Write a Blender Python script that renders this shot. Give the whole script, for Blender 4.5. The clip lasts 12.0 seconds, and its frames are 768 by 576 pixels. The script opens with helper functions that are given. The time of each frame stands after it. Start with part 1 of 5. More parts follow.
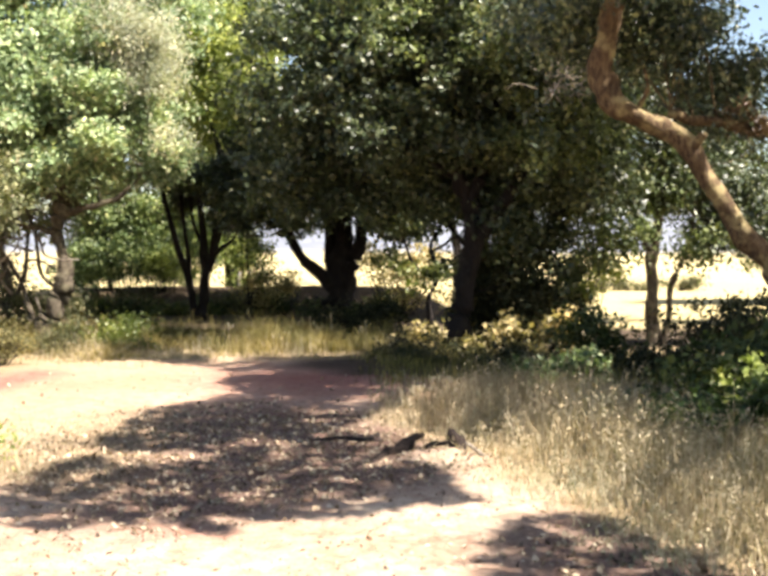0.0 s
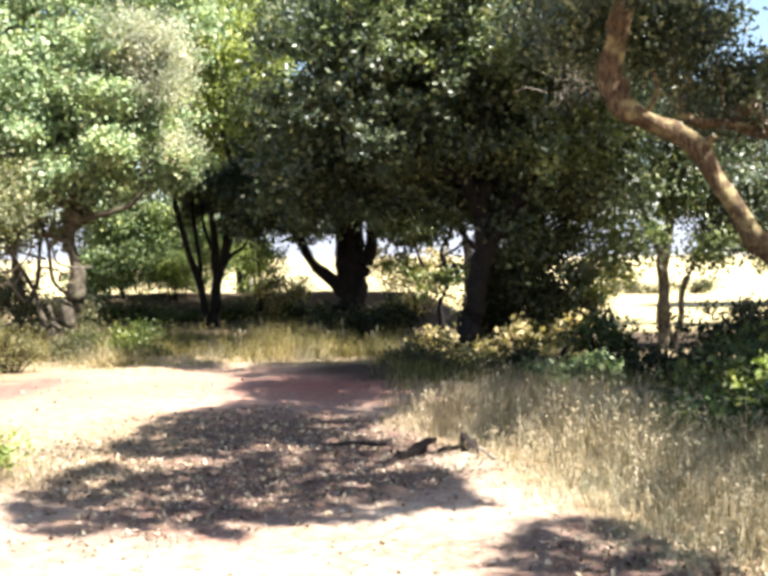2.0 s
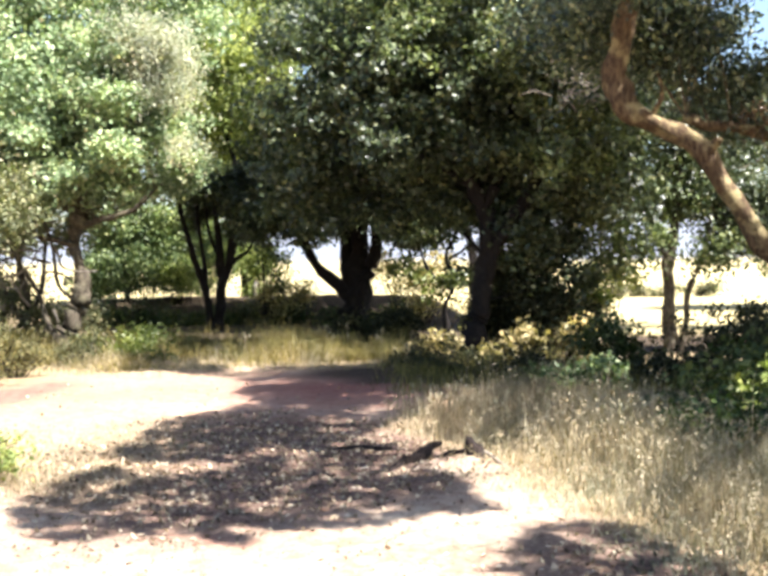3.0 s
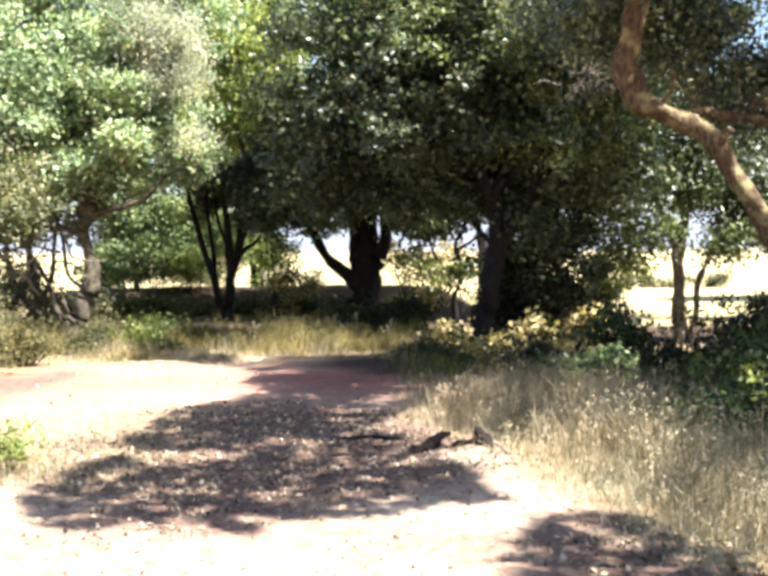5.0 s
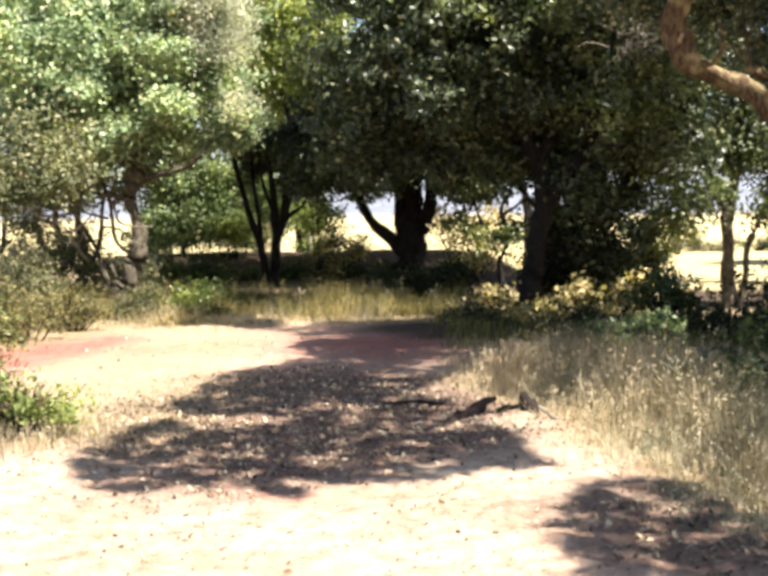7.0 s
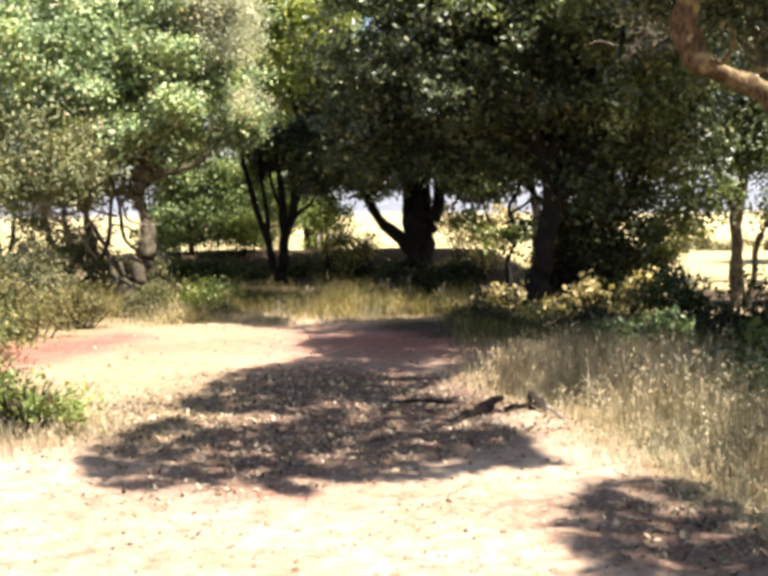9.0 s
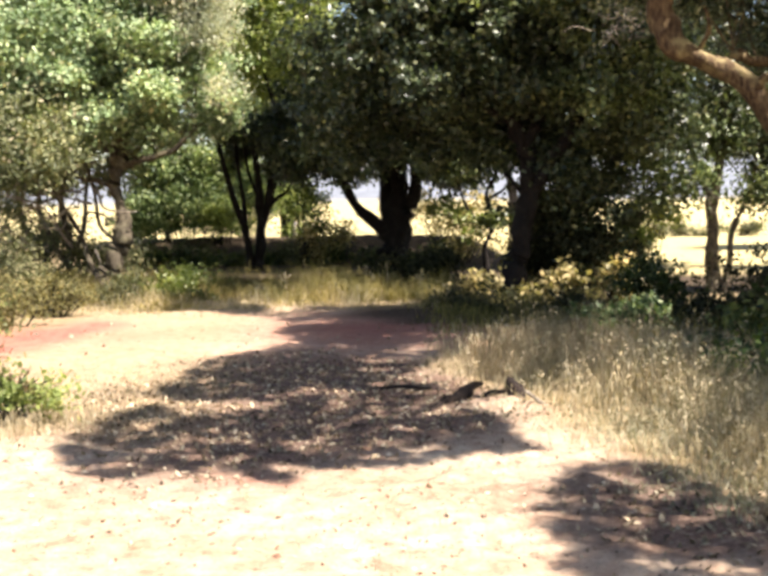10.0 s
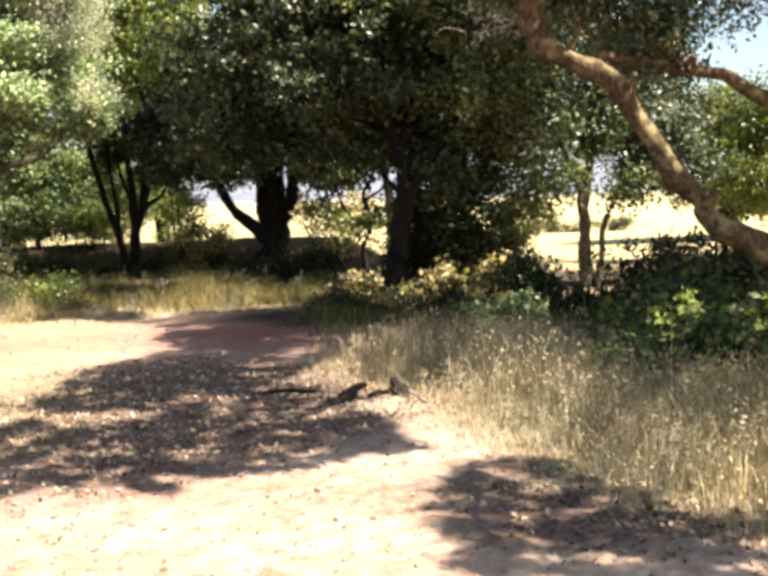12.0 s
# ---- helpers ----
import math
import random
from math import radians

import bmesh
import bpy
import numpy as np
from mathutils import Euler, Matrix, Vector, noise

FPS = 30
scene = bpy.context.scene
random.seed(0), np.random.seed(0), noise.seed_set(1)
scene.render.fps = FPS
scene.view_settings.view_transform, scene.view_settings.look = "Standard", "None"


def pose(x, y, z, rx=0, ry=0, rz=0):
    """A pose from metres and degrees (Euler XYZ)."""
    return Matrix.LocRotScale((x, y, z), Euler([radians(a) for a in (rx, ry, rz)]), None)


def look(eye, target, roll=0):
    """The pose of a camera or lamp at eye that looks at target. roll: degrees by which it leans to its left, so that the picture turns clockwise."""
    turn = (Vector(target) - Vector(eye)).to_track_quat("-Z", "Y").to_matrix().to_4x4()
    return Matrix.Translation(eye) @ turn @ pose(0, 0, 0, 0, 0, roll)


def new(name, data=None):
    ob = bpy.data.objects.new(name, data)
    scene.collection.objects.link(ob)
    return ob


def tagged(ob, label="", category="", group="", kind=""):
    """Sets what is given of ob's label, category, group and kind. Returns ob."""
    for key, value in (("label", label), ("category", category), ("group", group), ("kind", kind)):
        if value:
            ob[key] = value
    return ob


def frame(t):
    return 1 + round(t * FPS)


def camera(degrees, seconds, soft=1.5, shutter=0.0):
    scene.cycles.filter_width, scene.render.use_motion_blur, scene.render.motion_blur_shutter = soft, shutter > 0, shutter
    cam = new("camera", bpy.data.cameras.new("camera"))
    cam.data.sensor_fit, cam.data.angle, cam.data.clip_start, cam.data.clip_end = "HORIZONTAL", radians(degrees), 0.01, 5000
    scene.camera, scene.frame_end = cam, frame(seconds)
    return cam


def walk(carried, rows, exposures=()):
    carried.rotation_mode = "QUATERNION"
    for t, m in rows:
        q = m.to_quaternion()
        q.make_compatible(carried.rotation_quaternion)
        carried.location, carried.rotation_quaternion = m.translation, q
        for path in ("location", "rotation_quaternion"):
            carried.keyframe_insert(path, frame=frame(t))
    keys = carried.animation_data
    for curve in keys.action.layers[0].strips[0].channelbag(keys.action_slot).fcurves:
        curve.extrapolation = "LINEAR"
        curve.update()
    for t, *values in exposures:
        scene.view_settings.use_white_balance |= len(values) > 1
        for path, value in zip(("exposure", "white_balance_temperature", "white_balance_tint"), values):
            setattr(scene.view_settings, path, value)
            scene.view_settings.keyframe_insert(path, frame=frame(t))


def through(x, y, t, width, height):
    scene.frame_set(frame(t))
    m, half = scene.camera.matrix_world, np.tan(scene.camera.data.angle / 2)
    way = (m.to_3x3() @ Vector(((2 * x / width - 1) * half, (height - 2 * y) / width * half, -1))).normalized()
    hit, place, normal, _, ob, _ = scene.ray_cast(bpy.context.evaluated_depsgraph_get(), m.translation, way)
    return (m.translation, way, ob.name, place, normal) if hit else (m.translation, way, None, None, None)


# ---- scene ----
# A wooded clearing: live oaks round a sunlit patch of bare earth, dry wild oats, a straw-coloured field behind.
cam = camera(37.65, 12.0, soft=3.7)
EYE = 1.6
ROWS = [
    (0, 0, 0, -0, -0, -1.82, -0),
    (0.5, 0.004, -0.013, -0.002, 0.014, -1.806, -0.114),
    (1, 0, -0.005, 0.001, 0.054, -1.737, -0.243),
    (1.5, 0, -0.01, 0.003, 0.313, -1.591, -0.402),
    (2, 0.002, -0.019, 0.001, 0.575, -1.565, -0.464),
    (2.5, 0.002, -0.007, 0.001, 0.738, -1.422, -0.581),
    (3, -0.001, -0.006, 0.003, 0.807, -1.391, -0.58),
    (5, -0.002, 0.006, -0.001, 1.272, -1.875, -0.45),
    (5.5, -0.001, 0.012, -0.001, 2.308, -2.208, -0.617),
    (6, 0.006, 0.024, 0.002, 3.272, -3.685, -0.674),
    (6.5, 0.002, 0.016, 0.003, 3.388, -3.686, -0.715),
    (7, 0.001, 0.016, 0.005, 3.601, -3.659, -0.686),
    (9, -0.001, 0.012, 0.01, 3.999, -3.749, -0.545),
    (9.5, 0.001, 0.013, 0.006, 4.003, -4.002, -0.459),
    (9.7, -0.006, 0.018, 0.004, 3.953, -4.079, -0.44),
    (9.9, -0.013, 0.023, 0.002, 3.564, -4.218, -0.642),
    (10, -0.016, 0.026, 0.001, 2.823, -4.414, -0.731),
    (10.1, -0.017, 0.025, 0.001, 0.795, -3.469, -1.035),
    (10.2, -0.018, 0.024, 0.002, -0.12, -3.783, -0.506),
    (10.3, -0.018, 0.023, 0.002, -0.204, -4.431, -1.146),
    (10.4, -0.019, 0.022, 0.003, -0.218, -5.227, -1.788),
    (10.5, -0.02, 0.021, 0.003, -0.181, -5.439, -2.29),
    (10.6, -0.023, 0.038, 0.004, -0.705, -5.096, -2.479),
    (10.7, -0.026, 0.055, 0.005, -2.148, -5.035, -2.27),
    (10.8, -0.029, 0.071, 0.007, -3.124, -5.083, -2.32),
    (10.9, -0.032, 0.088, 0.008, -3.427, -5.055, -1.931),
    (11, -0.035, 0.105, 0.009, -3.535, -5.232, -1.438),
    (11.2, -0.037, 0.087, 0.009, -3.393, -4.747, -1.707),
    (11.5, -0.039, 0.061, 0.009, -3.365, -4.497, -1.755),
    (12, -0.039, 0.061, 0.009, -3.365, -4.497, -1.755),
]
walk(cam, [(t, pose(x, y, EYE + z, 0, 0, yaw) @ pose(0, 0, 0, 90 + pitch) @ pose(0, 0, 0, 0, 0, roll)) for t, x, y, z, yaw, pitch, roll in ROWS],
     exposures=[(0.0, 2.07, 6910, 13), (1.0, 2.12, 6780, 12.5), (1.5, 2.17, 6530, 12), (2.5, 2.31, 6310, 11.5), (5.0, 2.31, 6250, 11.5), (5.5, 2.24, 6290, 11.5), (6.0, 2.08, 6430, 11.5), (7.0, 2.01, 6680, 12), (9.0, 1.95, 6930, 12.5), (12.0, 1.95, 6930, 12.5)])

# ---- light: high sun over the right-hand trees, clear sky
SUN_EL, SUN_AZ = radians(49), radians(122)          # azimuth clockwise from +y
TO_SUN = Vector((math.sin(SUN_AZ) * math.cos(SUN_EL), math.cos(SUN_AZ) * math.cos(SUN_EL), math.sin(SUN_EL)))
world = bpy.data.worlds.new("sky")
scene.world = world
world.use_nodes = True
wn = world.node_tree.nodes
sky = wn.new("ShaderNodeTexSky")
sky.air_density, sky.dust_density = 1.0, 0.9
sky.sky_type, sky.sun_disc, sky.sun_elevation, sky.sun_rotation = "NISHITA", False, SUN_EL, SUN_AZ
world.node_tree.links.new(sky.outputs["Color"], wn["Background"].inputs["Color"])
wn["Background"].inputs["Strength"].default_value = 0.062
sun = new("sun", bpy.data.lights.new("sun", "SUN"))
sun.data.energy, sun.data.angle, sun.data.color = 5.0, radians(0.5), (1.0, 0.97, 0.91)
sun.matrix_world = look(TO_SUN * 60, (0, 0, 0))


# ---- materials
def ramp_node(nt, stops):
    r = nt.nodes.new("ShaderNodeValToRGB")
    while len(r.color_ramp.elements) < len(stops):
        r.color_ramp.elements.new(0.5)
    for e, (pos, col) in zip(r.color_ramp.elements, stops):
        e.position, e.color = pos, (*col, 1)
    return r


def base_material(name, roughness=0.8, specular=0.3):
    m = bpy.data.materials.new(name)
    m.use_nodes = True
    b = m.node_tree.nodes["Principled BSDF"]
    b.inputs["Roughness"].default_value = roughness
    b.inputs["Specular IOR Level"].default_value = specular
    return m, m.node_tree, b


def noise_node(nt, scale, detail=4, rough=0.6, vector=None):
    n = nt.nodes.new("ShaderNodeTexNoise")
    n.inputs["Scale"].default_value, n.inputs["Detail"].default_value, n.inputs["Roughness"].default_value = scale, detail, rough
    if vector:
        nt.links.new(vector, n.inputs["Vector"])
    return n


def mixed(nt, fac, a, b, mode="MIX"):
    n = nt.nodes.new("ShaderNodeMix")
    n.data_type, n.blend_type = "RGBA", mode
    for sock, val in ((0, fac), (6, a), (7, b)):
        if isinstance(val, (int, float)):
            n.inputs[sock].default_value = val
        elif isinstance(val, tuple):
            n.inputs[sock].default_value = (*val, 1)
        else:
            nt.links.new(val, n.inputs[sock])
    return n.outputs[2]


def bump(nt, bsdf, height, strength, distance):
    b = nt.nodes.new("ShaderNodeBump")
    b.inputs["Strength"].default_value, b.inputs["Distance"].default_value = strength, distance
    nt.links.new(height, b.inputs["Height"])
    nt.links.new(b.outputs["Normal"], bsdf.inputs["Normal"])


def leaf_material(name, stops, through=0.35, roughness=0.38, gloss=0.5):
    """Leaves: colour varies from leaf to leaf and slowly over the crown; some light comes through."""
    m, nt, b = base_material(name, roughness, gloss)
    geo = nt.nodes.new("ShaderNodeNewGeometry")
    r = ramp_node(nt, stops)
    nt.links.new(geo.outputs["Random Per Island"], r.inputs["Fac"])
    n = noise_node(nt, 1.3, 3, 0.6, geo.outputs["Position"])
    var = ramp_node(nt, [(0.32, (0.45, 0.5, 0.45)), (0.5, (0.9, 0.9, 0.85)), (0.68, (1.45, 1.35, 1.15))])
    nt.links.new(n.outputs["Fac"], var.inputs["Fac"])
    col = mixed(nt, 1.0, r.outputs["Color"], var.outputs["Color"], "MULTIPLY")
    nt.links.new(col, b.inputs["Base Color"])
    tr = nt.nodes.new("ShaderNodeBsdfTranslucent")
    bright = mixed(nt, 1.0, col, (1.3, 1.4, 0.75), "MULTIPLY")
    nt.links.new(bright, tr.inputs["Color"])
    mix = nt.nodes.new("ShaderNodeMixShader")
    mix.inputs["Fac"].default_value = through
    nt.links.new(b.outputs["BSDF"], mix.inputs[1])
    nt.links.new(tr.outputs["BSDF"], mix.inputs[2])
    nt.links.new(mix.outputs["Shader"], nt.nodes["Material Output"].inputs["Surface"])
    return m


def bark_material(name, dark, mid, pale, lichen):
    m, nt, b = base_material(name, 0.9, 0.15)
    co = nt.nodes.new("ShaderNodeTexCoord").outputs["Object"]
    mp = nt.nodes.new("ShaderNodeMapping")
    mp.inputs["Scale"].default_value = (1, 1, 0.3)
    nt.links.new(co, mp.inputs["Vector"])
    fine = noise_node(nt, 28, 6, 0.7, mp.outputs["Vector"])
    broad = noise_node(nt, 4.5, 3, 0.6, co)
    r = ramp_node(nt, [(0.32, dark), (0.5, mid), (0.72, pale)])
    nt.links.new(fine.outputs["Fac"], r.inputs["Fac"])
    patch = ramp_node(nt, [(0.52, (0, 0, 0)), (0.66, (1, 1, 1))])
    nt.links.new(broad.outputs["Fac"], patch.inputs["Fac"])
    col = mixed(nt, patch.outputs["Color"], r.outputs["Color"], lichen)
    nt.links.new(col, b.inputs["Base Color"])
    bump(nt, b, fine.outputs["Fac"], 0.9, 0.03)
    return m


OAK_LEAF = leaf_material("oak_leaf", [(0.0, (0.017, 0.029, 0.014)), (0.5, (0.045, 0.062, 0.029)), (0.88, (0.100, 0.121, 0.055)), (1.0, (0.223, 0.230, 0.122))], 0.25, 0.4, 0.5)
NEAR_LEAF = leaf_material("near_oak_leaf", [(0.0, (0.016, 0.03, 0.02)), (0.5, (0.055, 0.08, 0.048)), (0.85, (0.16, 0.195, 0.105)), (1.0, (0.36, 0.37, 0.23))], 0.2, 0.35, 0.55)
# lighter copy of the oak leaf, with sunlight put into its colour
LIT_OAK_LEAF = leaf_material("lit_oak_leaf", [(0.0, (0.035, 0.055, 0.022)), (0.5, (0.10, 0.13, 0.05)), (0.9, (0.20, 0.235, 0.10)), (1.0, (0.33, 0.34, 0.17))], 0.3, 0.38, 0.5)
PALE_LEAF = leaf_material("pale_oak_leaf", [(0.0, (0.115, 0.165, 0.085)), (0.5, (0.25, 0.335, 0.18)), (0.9, (0.43, 0.50, 0.31)), (1.0, (0.60, 0.54, 0.38))], 0.3, 0.45, 0.35)
DRY_LEAF = leaf_material("lichen_tuft", [(0.0, (0.28, 0.29, 0.22)), (0.5, (0.41, 0.42, 0.34)), (0.85, (0.50, 0.49, 0.41)), (1.0, (0.52, 0.44, 0.34))], 0.35, 0.8, 0.1)
# yellow-green leaf, brightened so that its colour stands for full sun
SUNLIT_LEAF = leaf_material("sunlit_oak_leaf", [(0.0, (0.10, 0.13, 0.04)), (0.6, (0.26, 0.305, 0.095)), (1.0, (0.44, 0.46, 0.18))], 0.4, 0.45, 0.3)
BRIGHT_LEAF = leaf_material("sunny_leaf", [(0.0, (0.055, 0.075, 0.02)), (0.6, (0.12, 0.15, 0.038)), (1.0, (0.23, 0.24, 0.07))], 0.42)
SHRUB_LEAF = leaf_material("shrub_leaf", [(0.0, (0.024, 0.038, 0.014)), (0.6, (0.058, 0.08, 0.026)), (1.0, (0.135, 0.145, 0.05))], 0.3, 0.5, 0.25)
LUSH_LEAF = leaf_material("lush_leaf", [(0.0, (0.03, 0.05, 0.014)), (0.6, (0.07, 0.11, 0.03)), (0.9, (0.15, 0.2, 0.055)), (1.0, (0.32, 0.37, 0.12))], 0.4, 0.4, 0.35)
# darker leaf whose colour stands for deep shade
SHADED_LEAF = leaf_material("shaded_leaf", [(0.0, (0.018, 0.021, 0.013)), (0.6, (0.042, 0.046, 0.025)), (1.0, (0.11, 0.10, 0.058))], 0.25, 0.6, 0.1)
DULL_LEAF = leaf_material("dull_leaf", [(0.0, (0.05, 0.05, 0.028)), (0.5, (0.11, 0.115, 0.06)), (0.9, (0.18, 0.17, 0.1)), (1.0, (0.27, 0.22, 0.14))], 0.3, 0.6, 0.2)
BUSH_LEAF = leaf_material("bush_leaf", [(0.0, (0.03, 0.045, 0.016)), (0.5, (0.085, 0.11, 0.04)), (0.9, (0.19, 0.21, 0.08)), (1.0, (0.3, 0.3, 0.14))], 0.35, 0.45, 0.35)
OLIVE_LEAF = leaf_material("olive_leaf", [(0.0, (0.05, 0.042, 0.018)), (0.5, (0.13, 0.11, 0.045)), (0.9, (0.21, 0.185, 0.08)), (1.0, (0.32, 0.26, 0.13))], 0.3, 0.6, 0.2)
THICKET_LEAF = leaf_material("thicket_leaf", [(0.0, (0.09, 0.105, 0.055)), (0.5, (0.18, 0.195, 0.11)), (0.9, (0.30, 0.30, 0.19)), (1.0, (0.45, 0.38, 0.27))], 0.4, 0.5, 0.3)
BANK_LEAF = leaf_material("bank_bush_leaf", [(0.0, (0.045, 0.075, 0.032)), (0.5, (0.13, 0.18, 0.075)), (0.9, (0.25, 0.30, 0.13)), (1.0, (0.36, 0.38, 0.19))], 0.35, 0.45, 0.35)
# yellow leaf; the sun on these shrubs is partly put into its colour
YELLOW_LEAF = leaf_material("sunlit_yellow_leaf", [(0.0, (0.12, 0.10, 0.045)), (0.5, (0.38, 0.30, 0.15)), (1.0, (0.6, 0.5, 0.3))], 0.4, 0.5, 0.25)
RUSTY_LEAF = leaf_material("rusty_leaf", [(0.0, (0.07, 0.04, 0.022)), (0.6, (0.15, 0.08, 0.04)), (1.0, (0.25, 0.15, 0.08))], 0.3)
LITTER_LEAF = leaf_material("fallen_leaf", [(0.0, (0.07, 0.045, 0.033)), (0.25, (0.17, 0.12, 0.085)), (0.65, (0.32, 0.25, 0.18)), (1.0, (0.46, 0.38, 0.29))], 0.1, 0.7, 0.2)
CLOD = leaf_material("earth_crumb", [(0.0, (0.16, 0.09, 0.065)), (0.5, (0.33, 0.24, 0.18)), (1.0, (0.5, 0.43, 0.35))], 0.0, 0.95, 0.1)
STRAW = leaf_material("dry_grass", [(0.0, (0.205, 0.155, 0.1)), (0.5, (0.352, 0.283, 0.19)), (1.0, (0.49, 0.42, 0.31))], 0.22, 0.6, 0.25)
BELT_STRAW = leaf_material("fading_grass", [(0.0, (0.075, 0.065, 0.024)), (0.5, (0.2, 0.16, 0.06)), (1.0, (0.42, 0.34, 0.15))], 0.4, 0.55, 0.25)
SEED_HEAD = leaf_material("seed_head", [(0.0, (0.300, 0.270, 0.195)), (1.0, (0.450, 0.413, 0.323))], 0.3, 0.7, 0.2)
GREEN_STRAW = leaf_material("half_green_grass", [(0.0, (0.05, 0.055, 0.016)), (0.5, (0.125, 0.115, 0.034)), (1.0, (0.32, 0.25, 0.1))], 0.4, 0.55, 0.25)
# browner copy of the dry grass; half shade is partly put into it
BROWN_SHADE_STRAW = leaf_material("brown_shade_grass", [(0.0, (0.15, 0.112, 0.078)), (0.5, (0.27, 0.21, 0.15)), (1.0, (0.42, 0.35, 0.26))], 0.25, 0.65, 0.2)
# near-black bark: the shade on the dark trunks is put into its colour
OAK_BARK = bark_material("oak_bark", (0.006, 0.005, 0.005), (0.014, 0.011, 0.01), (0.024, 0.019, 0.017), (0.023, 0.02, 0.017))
# lighter copy of the bark, first made for the oak in sun
PALE_BARK = bark_material("pale_oak_bark", (0.022, 0.017, 0.013), (0.075, 0.06, 0.043), (0.19, 0.16, 0.115), (0.15, 0.13, 0.085))
TAN_BARK = bark_material("tan_bark", (0.022, 0.014, 0.010), (0.09, 0.058, 0.034), (0.2, 0.145, 0.08), (0.27, 0.215, 0.11))
DEAD_WOOD = bark_material("dead_wood", (0.011, 0.008, 0.007), (0.026, 0.018, 0.015), (0.05, 0.036, 0.03), (0.03, 0.022, 0.018))
PALE_WOOD = bark_material("pale_wood", (0.130, 0.104, 0.078), (0.234, 0.195, 0.156), (0.325, 0.286, 0.234), (0.273, 0.247, 0.208))


def ground_material():
    m, nt, b = base_material("earth", 0.95, 0.1)
    geo = nt.nodes.new("ShaderNodeNewGeometry").outputs["Position"]
    big, mid, fine = noise_node(nt, 0.9, 4, 0.6, geo), noise_node(nt, 6, 5, 0.65, geo), noise_node(nt, 45, 5, 0.7, geo)
    dirt = ramp_node(nt, [(0.3, (0.26, 0.17, 0.125)), (0.47, (0.37, 0.28, 0.212)), (0.68, (0.46, 0.38, 0.30))])
    nt.links.new(mid.outputs["Fac"], dirt.inputs["Fac"])
    tint = ramp_node(nt, [(0.35, (0.94, 0.78, 0.70)), (0.6, (1.08, 1.05, 1.0))])
    nt.links.new(big.outputs["Fac"], tint.inputs["Fac"])
    col = mixed(nt, 1.0, dirt.outputs["Color"], tint.outputs["Color"], "MULTIPLY")
    grain = ramp_node(nt, [(0.3, (0.42, 0.37, 0.34)), (0.44, (1, 1, 1)), (0.72, (1.15, 1.13, 1.11))])
    nt.links.new(fine.outputs["Fac"], grain.inputs["Fac"])
    col = mixed(nt, 1.0, col, grain.outputs["Color"], "MULTIPLY")

    def zone(attribute, colours, scale, col):
        a = nt.nodes.new("ShaderNodeAttribute")
        a.attribute_name = attribute
        n = noise_node(nt, scale, 5, 0.7, geo)
        r = ramp_node(nt, colours)
        nt.links.new(n.outputs["Fac"], r.inputs["Fac"])
        return mixed(nt, a.outputs["Fac"], col, r.outputs["Color"])

    # leaf litter of the shadow patches; part of their darkness is in its colour
    col = zone("shade_mulch", [(0.35, (0.055, 0.031, 0.025)), (0.52, (0.115, 0.069, 0.053)), (0.68, (0.27, 0.185, 0.14))], 26, col)
    col = zone("thatch", [(0.3, (0.180, 0.128, 0.064)), (0.7, (0.345, 0.270, 0.158))], 22, col)
    col = zone("red", [(0.3, (0.23, 0.075, 0.056)), (0.7, (0.37, 0.165, 0.125))], 7, col)
    # leaf mould under the oaks, darkened further to stand for their shade
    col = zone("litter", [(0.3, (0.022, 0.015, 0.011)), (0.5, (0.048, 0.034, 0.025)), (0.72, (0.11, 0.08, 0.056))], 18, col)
    col = zone("field", [(0.3, (0.385, 0.305, 0.138)), (0.7, (0.49, 0.405, 0.215))], 2.5, col)
    nt.links.new(col, b.inputs["Base Color"])
    bump(nt, b, fine.outputs["Fac"], 0.7, 0.02)
    return m


EARTH = ground_material()


# ---- mesh helpers
DENSE = 2.3


def mesh_object(name, verts, faces, material, smooth=False):
    """An object from numpy arrays: verts (n, 3) and a list of (m, k) face arrays."""
    me = bpy.data.meshes.new(name)
    faces = [f for f in faces if len(f)]
    loops = np.concatenate([f.ravel() for f in faces])
    counts = np.concatenate([np.full(len(f), f.shape[1]) for f in faces])
    me.vertices.add(len(verts)), me.loops.add(len(loops)), me.polygons.add(len(counts))
    me.vertices.foreach_set("co", np.asarray(verts, np.float32).ravel())
    me.loops.foreach_set("vertex_index", loops.astype(np.int32))
    me.polygons.foreach_set("loop_start", np.r_[0, np.cumsum(counts)[:-1]].astype(np.int32))
    if smooth:
        me.polygons.foreach_set("use_smooth", np.ones(len(counts), bool))
    me.update(calc_edges=True)
    me.materials.append(material)
    return new(name, me)


def under(ob, parent, base, label=""):
    """Makes ob, built in world metres, a part of the thing whose Empty stands at base."""
    ob.parent = parent
    ob.matrix_parent_inverse = Matrix.Translation(-Vector(base))
    return tagged(ob, label)


def empty_at(name, base):
    ob = new(name)
    ob.location = base
    return ob


def smooth_path(points, per=6):
    """Catmull-Rom through rows of x, y, z, radius."""
    p = np.array(points, float)
    p = np.vstack([2 * p[0] - p[1], p, 2 * p[-1] - p[-2]])
    out = []
    for i in range(1, len(p) - 2):
        for t in np.linspace(0, 1, per, endpoint=False):
            a, b, c, d = p[i - 1:i + 3]
            out.append(0.5 * (2 * b + (c - a) * t + (2 * a - 5 * b + 4 * c - d) * t * t + (3 * b - a - 3 * c + d) * t ** 3))
    out.append(p[-2])
    return np.array(out)


